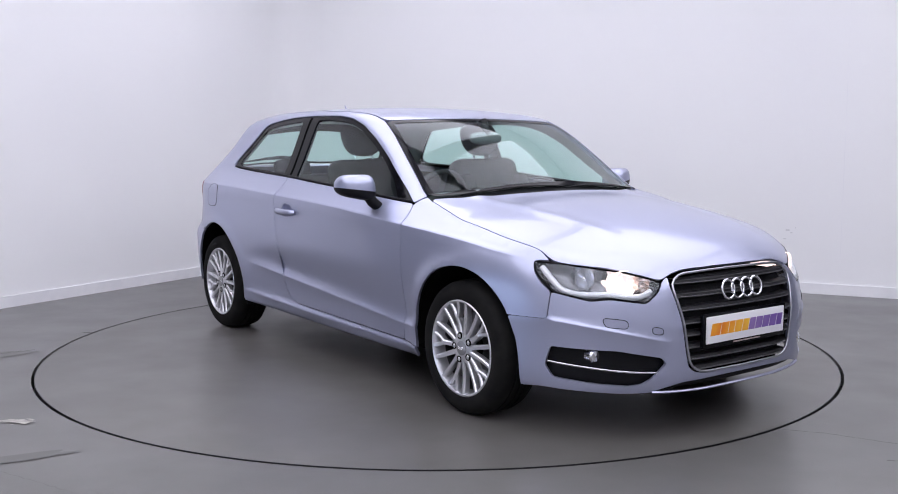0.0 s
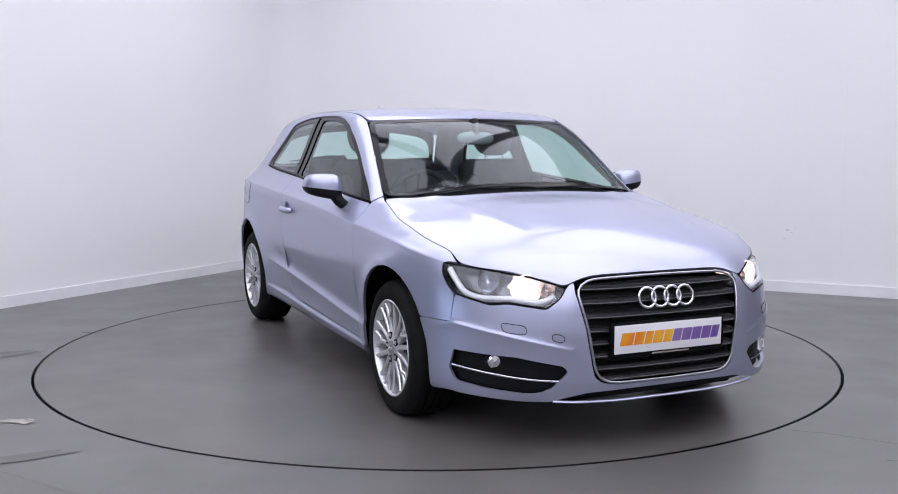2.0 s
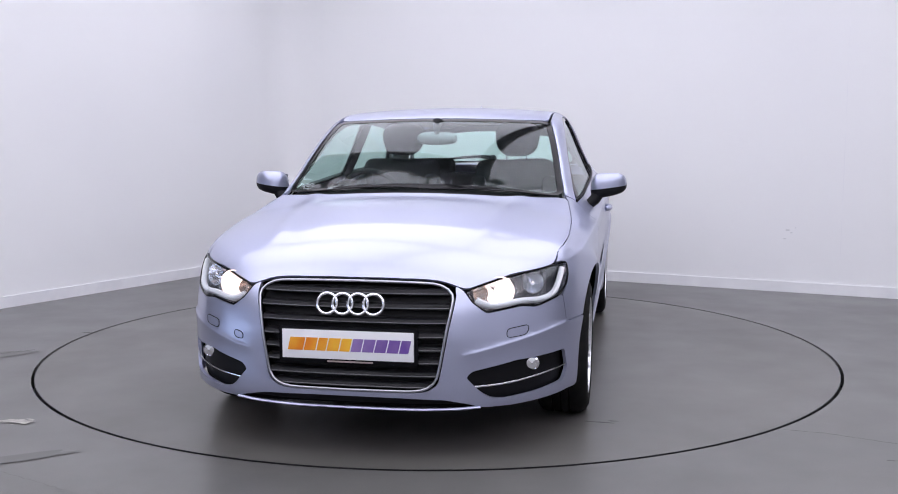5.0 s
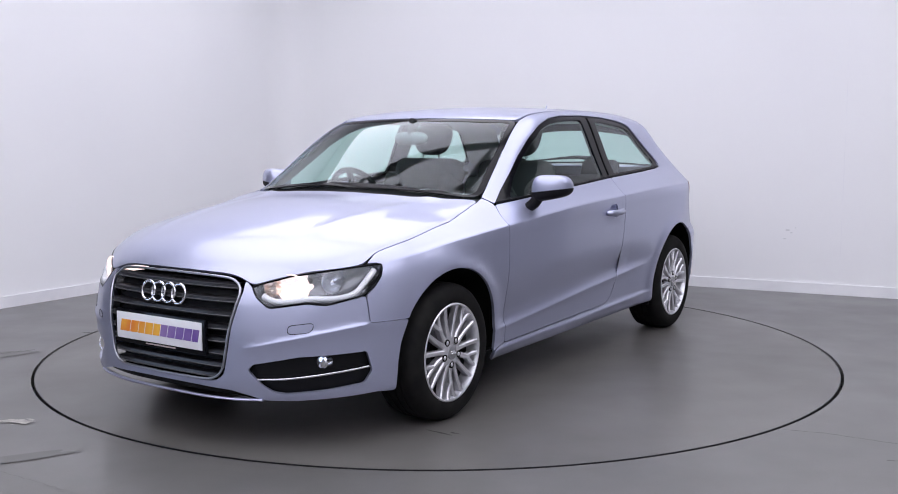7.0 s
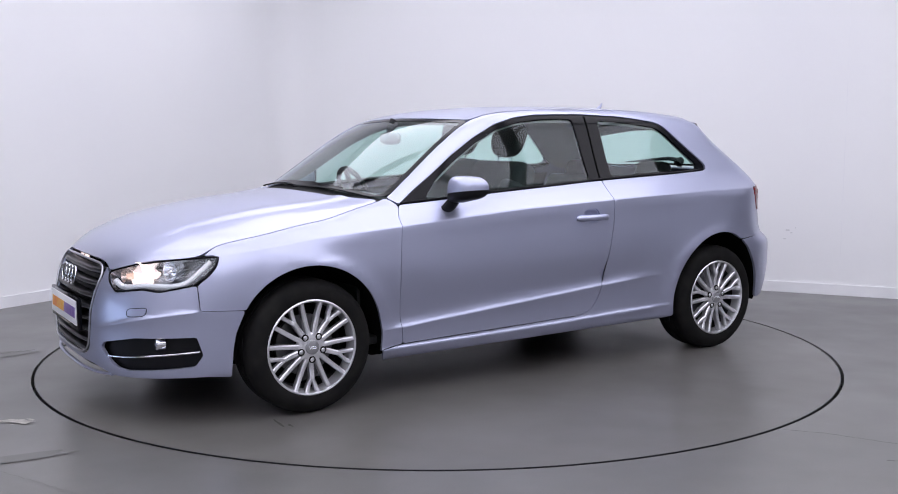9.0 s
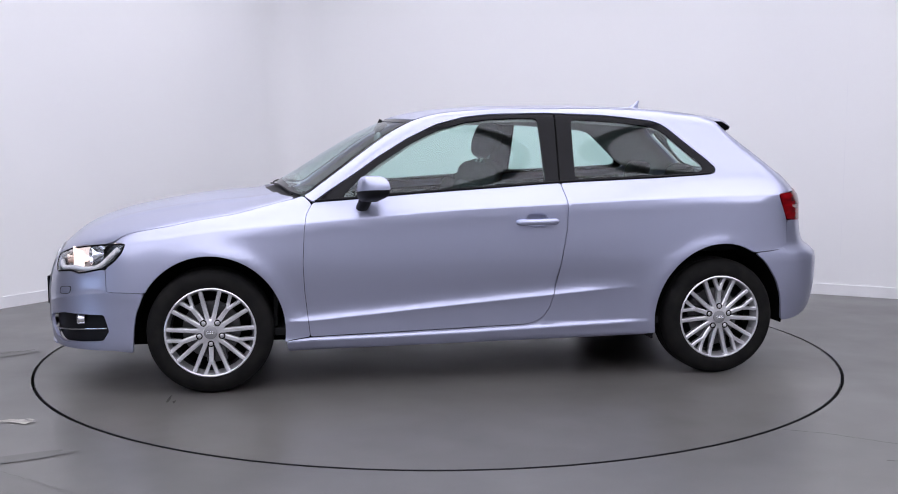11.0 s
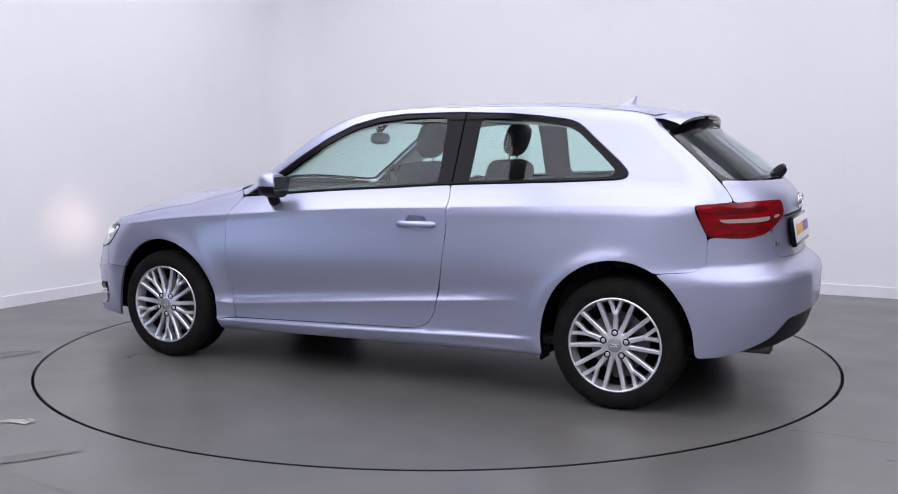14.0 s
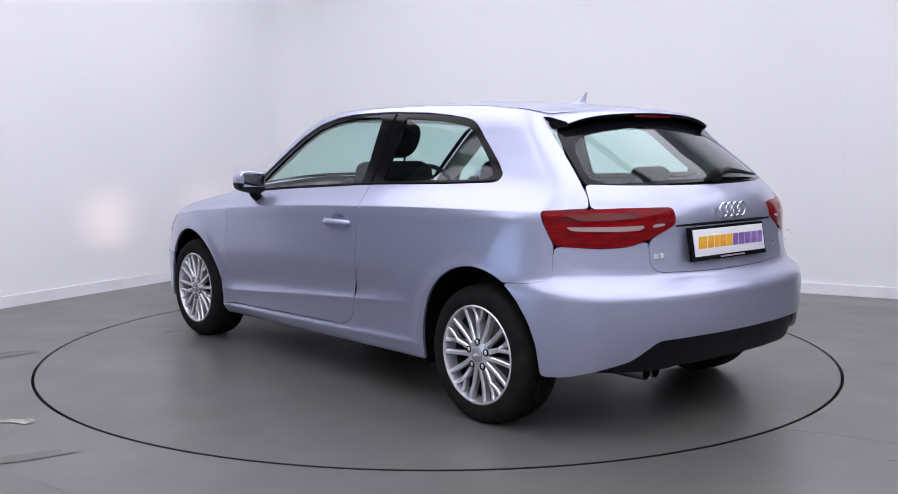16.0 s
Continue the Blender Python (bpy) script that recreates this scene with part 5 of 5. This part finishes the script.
# ---- wheels, underside and cabin ----
def wheel(x, sg, y_face, turn):
    """A wheel whose outer face looks to the side sg."""
    w = new("wheel")
    w.parent = car
    tagged(w, "multi-spoke silver alloy wheel with black tyre")
    # local z points outwards
    w.matrix_basis = Matrix.Translation((x, sg * y_face, HUB_Z)) @ Matrix.Rotation(radians(-90 * sg), 4, "X") @ Matrix.Rotation(turn, 4, "Z")
    R = TYRE_R
    prof = [(0.207, -0.012), (0.212, 0.004), (0.225, 0.010), (0.245, 0.013), (0.265, 0.011), (0.283, 0.003), (0.295, -0.010), (0.301, -0.024), (R, -0.045),
            (R, -0.062), (R - 0.008, -0.064), (R - 0.008, -0.070), (R, -0.072), (R + 0.001, -0.098), (R - 0.008, -0.100), (R - 0.008, -0.107), (R + 0.001, -0.109),
            (R, -0.135), (R - 0.008, -0.137), (R - 0.008, -0.143), (R, -0.145), (R, -0.165), (0.298, -0.19), (0.28, -0.205), (0.245, -0.212), (0.207, -0.195)]
    part("tyre", revolve(bmesh.new(), prof, 72, closed=True), RUBBER, w, "black rubber tyre", smooth=40)
    # coloured darker than the rim, for the shade between the spokes
    prof = [(0.196, -0.05), (0.190, -0.07), (0.19, -0.17), (0.206, -0.195), (0.212, -0.195), (0.203, -0.10), (0.203, -0.05)]
    part("barrel", revolve(bmesh.new(), prof, 72, closed=True), STEEL, w, "inner barrel, darkened for shade behind the spokes", smooth=40)
    prof = [(0.217, 0.002), (0.2175, 0.007), (0.213, 0.010), (0.208, 0.008), (0.204, -0.003), (0.201, -0.02), (0.195, -0.05), (0.205, -0.05)]
    part("rim", revolve(bmesh.new(), prof, 72, closed=True), ALLOY, w, "silver rim", smooth=40)

    def bar(bm, p, q, w0, w1, h0, h1, depth):
        """A spoke with a rounded back from p to q in the wheel's plane."""
        p, q = Vector(p), Vector(q)
        d = (q - p).normalized()
        s = Vector((-d.y, d.x))
        n = 6
        prev = None
        for i in range(n + 1):
            t = i / n
            c, ww, hh = p.lerp(q, t), w0 + (w1 - w0) * t, h0 + (h1 - h0) * t - 0.006 * math.sin(math.pi * t)
            cur = [bm.verts.new((c.x + s.x * a * ww, c.y + s.y * a * ww, hh - b)) for a, b in ((-0.5, depth), (-0.5, 0.005), (-0.28, 0.0), (0.28, 0.0), (0.5, 0.005), (0.5, depth))]
            if prev:
                for k in range(6):
                    bm.faces.new((prev[k], prev[(k + 1) % 6], cur[(k + 1) % 6], cur[k]))
            else:
                bm.faces.new(cur)
            prev = cur
        bm.faces.new(prev[::-1])

    def polar(r, a):
        return (r * math.cos(a), r * math.sin(a))
    for k in range(5):
        a = k * 2 * math.pi / 5
        bm = bmesh.new()
        bar(bm, polar(0.055, a), polar(0.142, a), 0.024, 0.021, 0.0, 0.004, 0.03)
        for sgn in (1, -1):
            bar(bm, polar(0.138, a + sgn * 0.014), polar(0.207, a + sgn * 0.135), 0.0165, 0.019, 0.003, 0.004, 0.028)
        bmesh.ops.recalc_face_normals(bm, faces=bm.faces)
        part("forked_spoke", bm, ALLOY, w, smooth=35)
        for sgn in (1, -1):
            bm = bmesh.new()
            bar(bm, polar(0.05, a + sgn * 0.42), polar(0.207, a + sgn * 0.40), 0.022, 0.0195, 0.0, 0.004, 0.03)
            bmesh.ops.recalc_face_normals(bm, faces=bm.faces)
            part("spoke", bm, ALLOY, w, smooth=35)
        bm = bmesh.new()
        bx, by = polar(0.056, a)
        revolve(bm, [(0.0105, -0.012), (0.0105, -0.001), (0.0075, 0.0015), (0.001, 0.0015)], 6, Matrix.Translation((bx, by, 0.002)))
        part("wheel_bolt", bm, ALLOY, w, "silver wheel bolt")
        # black ring in place of the shade in the bolt's recess
        bm = bmesh.new()
        revolve(bm, [(0.0165, -0.006), (0.0155, 0.0005), (0.011, 0.0005), (0.011, -0.006)], 16, Matrix.Translation((bx, by, 0.0015)), closed=True)
        part("bolt_shade", bm, LINER, w, smooth=40)
    part("hub", revolve(bmesh.new(), [(0.068, -0.03), (0.066, -0.005), (0.060, -0.001), (0.03, 0.0005), (0.001, 0.0005)], 40), ALLOY, w, "silver wheel centre", smooth=40)
    cap = part("hub_cap", revolve(bmesh.new(), [(0.033, -0.002), (0.032, 0.005), (0.028, 0.007), (0.001, 0.008)], 32), SLATE, w, "grey round hub cap", smooth=40)
    bm = bmesh.new()
    for j in range(4):
        revolve(bm, [(0.0062, 0), (0.0054, 0.0008), (0.0046, 0)], 20, Matrix.Rotation(-turn, 4, "Z") @ Matrix.Translation(((j - 1.5) * 0.0088, 0, 0.008)))
    part("cap_rings", bm, CHROME, cap)
    part("brake_disc", revolve(bmesh.new(), [(0.05, -0.085), (0.14, -0.085), (0.14, -0.107), (0.05, -0.107)], 48, closed=True), STEEL, w, "steel brake disc", smooth=40)
    bm = bmesh.new()
    box(bm, (-0.05, -0.035, -0.13), (0.05, 0.045, -0.062), 0.01, Matrix.Rotation(-turn - (0.0 if x > 0 else 0.0), 4, "Z") @ Matrix.Translation((0.0, 0.0, 0)) @ Matrix.Rotation(radians(10), 4, "Z") @ Matrix.Translation((0.0, 0.115, 0)))
    part("brake_caliper", bm, STEEL, w, "grey brake caliper", smooth=40)
    # black disc that stands in for the shade behind the spokes
    part("spoke_gap_shade", revolve(bmesh.new(), [(0.001, -0.112), (0.189, -0.112)], 48), LINER, w)


SLATE = shader("cap_grey", (0.32, 0.32, 0.34), 0.35, 0.5)


def underside():
    for hub, rx, rz in ((HUB_X, 0.375, 0.39), (-HUB_X, 0.373, 0.405)):
        for sg in (1, -1):
            bm = bmesh.new()
            prev = None
            for a in np.radians(np.linspace(-7, 187, 40)):
                x, z = hub + rx * math.cos(a), HUB_Z + rz * math.sin(a)
                y1 = float(chart_side(np.array([[x, max(z, 0.24)]]))[0, 1]) - 0.012
                cur = [bm.verts.new((x, sg * y, z)) for y in (0.45, 0.7, y1)]
                cur.insert(0, bm.verts.new((hub + 0.05 * math.cos(a), sg * 0.45, HUB_Z + 0.05 * math.sin(a))))
                if prev:
                    for k in range(3):
                        bm.faces.new((prev[k], prev[k + 1], cur[k + 1], cur[k]))
                prev = cur
            part("wheel_arch_liner", bm, LINER, car, "black wheel arch liner", smooth=50)
    bm = bmesh.new()
    box(bm, (-0.92, -0.70, 0.185), (0.92, 0.70, 0.24), 0.02)
    box(bm, (0.9, -0.46, 0.17), (2.0, 0.46, 0.26), 0.02)
    box(bm, (-1.84, -0.44, 0.24), (-0.9, 0.40, 0.31), 0.02)
    part("underbody", bm, LINER, car, "black underside")
    for y in (0.44, 0.50):
        bm = bmesh.new()
        revolve(bm, [(0.028, 0.0), (0.031, 0.004), (0.031, 0.22), (0.026, 0.22), (0.026, 0.002)], 24, Matrix.Translation((-1.93, y, 0.278)) @ Matrix.Rotation(radians(90), 4, "Y"), closed=True)
        part("exhaust_pipe", bm, STEEL, car, "steel exhaust tailpipe", smooth=40)
    for sg in (1, -1):
        bm = bmesh.new()
        box(bm, (-0.945, sg * 0.79 - 0.06, 0.195), (-0.935, sg * 0.79 + 0.055, 0.25), 0.003)
        part("mud_flap", bm, BLACK, car, "small black flap before the wheel")


def pad(name, size, r, m, parent, material=None, label=""):
    """A soft rounded block."""
    bm = bmesh.new()
    bmesh.ops.create_cube(bm, size=1.0, matrix=Matrix.Diagonal((*size, 1)))
    bmesh.ops.bevel(bm, geom=list(bm.edges), offset=r, segments=4, affect="EDGES", profile=0.5)
    bmesh.ops.transform(bm, matrix=m, verts=bm.verts)
    return part(name, bm, material or FABRIC, parent, label, smooth=60)


def seat(x, y, back_tilt=18):
    s = new("car_seat")
    s.parent = car
    s.matrix_basis = Matrix.Translation((x, y, 0))
    tagged(s, "dark cloth front seat with headrest")
    pad("cushion", (0.52, 0.50, 0.16), 0.06, pose(0.16, 0, 0.50, 0, -8, 0), s)
    m = pose(-0.10, 0, 0.52, 0, -back_tilt, 0)
    pad("backrest", (0.15, 0.48, 0.60), 0.06, m @ pose(0, 0, 0.31), s)
    for sg in (1, -1):
        pad("bolster", (0.20, 0.09, 0.46), 0.04, m @ pose(0.04, sg * 0.21, 0.26), s)
    # rounded headrest
    bm = bmesh.new()
    bmesh.ops.create_uvsphere(bm, u_segments=24, v_segments=16, radius=1.0)
    for v in bm.verts:
        q = v.co.copy()
        for i, (e, r) in enumerate(((0.85, 0.055), (0.66, 0.13), (0.75, 0.102))):
            q[i] = math.copysign(abs(q[i]) ** e, q[i]) * r
        q.y *= 1 + 0.12 * q.z / 0.105
        v.co = m @ (q + Vector((0.02, 0, 0.735)))
    part("headrest", bm, FABRIC, s, "rounded dark headrest", smooth=60)
    for sg in (1, -1):
        bm = bmesh.new()
        tube(bm, [m @ Vector((0.01, sg * 0.06, 0.56)), m @ Vector((0.015, sg * 0.06, 0.68))], 0.006, 8)
        part("headrest_post", bm, CHROME, s, smooth=60)
    return s


def cabin():
    seat(0.168, 0.37)
    seat(-0.026, -0.37)
    rear = new("rear_bench")
    rear.parent = car
    tagged(rear, "dark cloth rear bench with low headrests")
    pad("cushion", (0.5, 1.22, 0.2), 0.06, pose(-0.83, 0, 0.47, 0, -8, 0), rear)
    m = pose(-1.04, 0, 0.5, 0, -24, 0)
    for sg in (1, -1):
        pad("backrest", (0.14, 0.60, 0.55), 0.05, m @ pose(0, sg * 0.305, 0.25), rear)
        pad("headrest", (0.09, 0.26, 0.13), 0.04, m @ pose(0.0, sg * 0.34, 0.575), rear)
    # dashboard
    bm = bmesh.new()
    prev = None
    for y in np.linspace(-0.70, 0.70, 29):
        s = (y / 0.70) ** 2
        hump = 0.035 * math.exp(-((y + 0.36) / 0.17) ** 4)
        sect = [(1.0 - 0.10 * s, 0.925), (0.85 - 0.06 * s, 0.935), (0.72, 0.93 + hump * 0.4), (0.60, 0.925 + hump), (0.54, 0.90 + hump), (0.53, 0.84), (0.57, 0.72), (0.62, 0.55)]
        cur = [bm.verts.new((a, y, b)) for a, b in sect]
        if prev:
            for k in range(len(sect) - 1):
                bm.faces.new((prev[k], prev[k + 1], cur[k + 1], cur[k]))
        prev = cur
    bmesh.ops.recalc_face_normals(bm, faces=bm.faces)
    part("dashboard", bm, CABIN, car, "dark grey dashboard", smooth=40)
    # steering wheel on the car's right
    m = pose(0.43, -0.37, 0.895, 0, -66, 0)
    bm = bmesh.new()
    revolve(bm, [(0.175 + 0.015 * math.cos(a), 0.015 * math.sin(a)) for a in (2 * math.pi * i / 10 for i in range(10))], 40, m, closed=True)
    sw = part("steering_wheel", bm, BLACK, car, "black three-spoke steering wheel", smooth=60)
    bm = bmesh.new()
    revolve(bm, [(0.001, 0.02), (0.05, 0.016), (0.065, 0.0), (0.06, -0.03), (0.03, -0.12)], 24, m)
    part("hub", bm, CABIN, sw, smooth=50)
    for a in (0, 180, 90):
        bm = bmesh.new()
        box(bm, (0.05, -0.02, -0.012), (0.17, 0.02, 0.004), 0.006, m @ pose(0, 0, 0, 0, 0, a - 90))
        part("spoke", bm, CABIN, sw, smooth=40)
    # inner mirror
    bm = bmesh.new()
    bmesh.ops.create_uvsphere(bm, u_segments=20, v_segments=12, radius=1.0)
    for v in bm.verts:
        v.co = Vector((0.40 + 0.02 * v.co.x, 0.112 * math.copysign(abs(v.co.y) ** 0.7, v.co.y) - 0.01, 1.232 + 0.036 * math.copysign(abs(v.co.z) ** 0.7, v.co.z)))
    im = part("inner_mirror", bm, SLATE, car, "dark inner rear-view mirror", smooth=60)
    bm = bmesh.new()
    tube(bm, [Vector((0.41, -0.01, 1.25)), Vector((0.405, -0.01, 1.28)), Vector((0.37, -0.01, 1.325))], [0.012, 0.02, 0.03], 10)
    part("mirror_foot", bm, CABIN, im, smooth=60)
    # door cards, headliner, pillars, floor and boot
    for sg in (False, True):
        panel("door_card", chart_side, soften([(0.83, 0.28), (0.82, 0.88), (0.78, 0.905), (-0.45, 0.99), (-1.3, 1.03), (-1.3, 0.745), (-0.98, 0.745), (-0.86, 0.30)]), CABIN, car, "dark inner door panel", lift=-0.055, rim=0.0, cell=0.08, mirror=sg)
        panel("inner_rail", chart_side, soften(lifted(WS_SIDE) + lifted([(x, float(roof_edge(x)) - 0.02) for x in np.linspace(0.2, -1.3, 14)]) + lifted(HATCH_SIDE) + [(-1.75, 1.04), (-1.40, 1.03), (-1.255, 1.085), (-1.04, 1.275), (-0.97, 1.295), (-0.5, 1.33), (-0.12, 1.327), (0.02, 1.31), (0.16, 1.27), (0.305, 1.20), (0.575, 1.02), (0.75, 0.93)]),
              HEADLINER, car, "pale inner pillar and rail trim", lift=-0.03, rim=0.0, cell=0.06, mirror=sg)
        panel("pillar_trim", chart_side, soften([(-0.37, 1.0), (-0.37, 1.33), (-0.53, 1.33), (-0.52, 1.0)]), CABIN, car, "dark inner pillar trim", lift=-0.03, rim=0.0, cell=0.06, mirror=sg)
    r = [(0.30, 0.0), (0.25, 0.4), (0.2, 0.56), (-0.5, 0.57), (-1.38, 0.50), (-1.42, 0.0)]
    panel("headliner", chart_top, soften(r + [(u, -v) for u, v in reversed(r) if v > 0], 0.05), HEADLINER, car, "pale grey cloth headliner", lift=-0.035, rim=0.0, cell=0.09)
    bm = bmesh.new()
    box(bm, (-1.80, -0.60, 0.62), (-1.2, 0.60, 0.66), 0.01)
    box(bm, (-1.25, -0.78, 0.26), (1.0, 0.78, 0.30), 0.01)
    box(bm, (0.98, -0.72, 0.26), (1.0, 0.72, 0.92), 0.005)
    part("cabin_floor", bm, CABIN, car, "dark carpeted cabin floor")


for args in ((HUB_X, 1, 0.862, radians(90)), (HUB_X, -1, 0.862, radians(34)), (-HUB_X, 1, 0.862, radians(-90)), (-HUB_X, -1, 0.862, radians(50))):
    wheel(*args)
underside()
cabin()

# marks on the floor and on the disc
patch = blot("bare_patch", SCUFF, -1.85, -1.585, 0.055, 0.020, 5, 0.0035, "pale bare patch worn into the floor paint", jag=0.9)
rng = random.Random(17)
for k in range(26):
    u, v = rng.uniform(-0.12, 0.10), rng.gauss(0, 0.022)
    blot("flake", SCUFF, -1.87 + u, -1.59 + v + 0.15 * u, rng.uniform(0.006, 0.026), rng.uniform(0.003, 0.009), 40 + k, 0.0037, "", n=14, jag=0.9, turn=rng.uniform(-0.5, 0.5), parent=patch)


def crack(points, width, material, label, seed, z=0.0032):
    """A fine uneven line across the floor paint."""
    rng = random.Random(seed)
    bm = bmesh.new()
    prev = None
    for a, b in zip(points, points[1:]):
        a, b = Vector(a), Vector(b)
        side = Vector((a.y - b.y, b.x - a.x)).normalized()
        n = max(2, int((b - a).length / 0.02))
        for i in range(n + 1):
            c = a.lerp(b, i / n) + side * rng.gauss(0, width * 0.45)
            w = width * rng.uniform(0.25, 1.0)
            cur = [bm.verts.new((*(c + side * w / 2), z)), bm.verts.new((*(c - side * w / 2), z))]
            if prev:
                bm.faces.new((prev[0], cur[0], cur[1], prev[1]))
            prev = cur
    tagged(part("floor_crack", bm, material), label, "floor mark", "floor marks")


crack([(-2.9, -0.45), (-2.52, -0.21), (-2.365, -0.105)], 0.012, SMUDGE, "fine dark crack in the grey floor paint", 3)
crack([(1.46, -1.745), (1.62, -1.80), (1.86, -1.95)], 0.006, SMUDGE, "fine dark crack in the grey floor paint", 4)
crack([(1.72, -2.145), (1.80, -2.175)], 0.008, SMUDGE, "fine dark crack in the grey floor paint", 5)
crack([(-1.70, -2.20), (-1.28, -2.468)], 0.006, STAIN, "pale scratch in the grey floor paint", 6)
blot("dull_patch", DULL, -1.78, -2.16, 0.36, 0.05, 14, 0.0030, "dull darker patch of worn floor paint", turn=0.42, jag=0.5)
for x, y, w, d, n in ((1.456, 1.007, 0.05, 0.008, 21), (1.426, 1.057, 0.025, 0.006, 22)):
    blot("tyre_smudge", SMUDGE, x, y, w, d, n, 0.0012, "", turn=1.5, jag=0.7, parent=disc)
blot("floor_chip", SMUDGE, -2.238, 0.407, 0.035, 0.01, 31, 0.003, "small dark chip at the turntable's edge", jag=0.6)
blot("dull_patch", STAIN, -2.75, -0.35, 0.45, 0.10, 12, 0.003, "dull darker patch of worn floor paint", turn=0.5, jag=0.4)


def motions():
    rows, ride = [], []
    for t, a in TURN:
        m = pose(0, 0, 0, 0, 0, a)
        rows.append((t, m))
        ride.append((t, m @ pose(CAR_X, CAR_Y, 0)))
    walk(disc, rows)
    walk(car, ride)


motions()
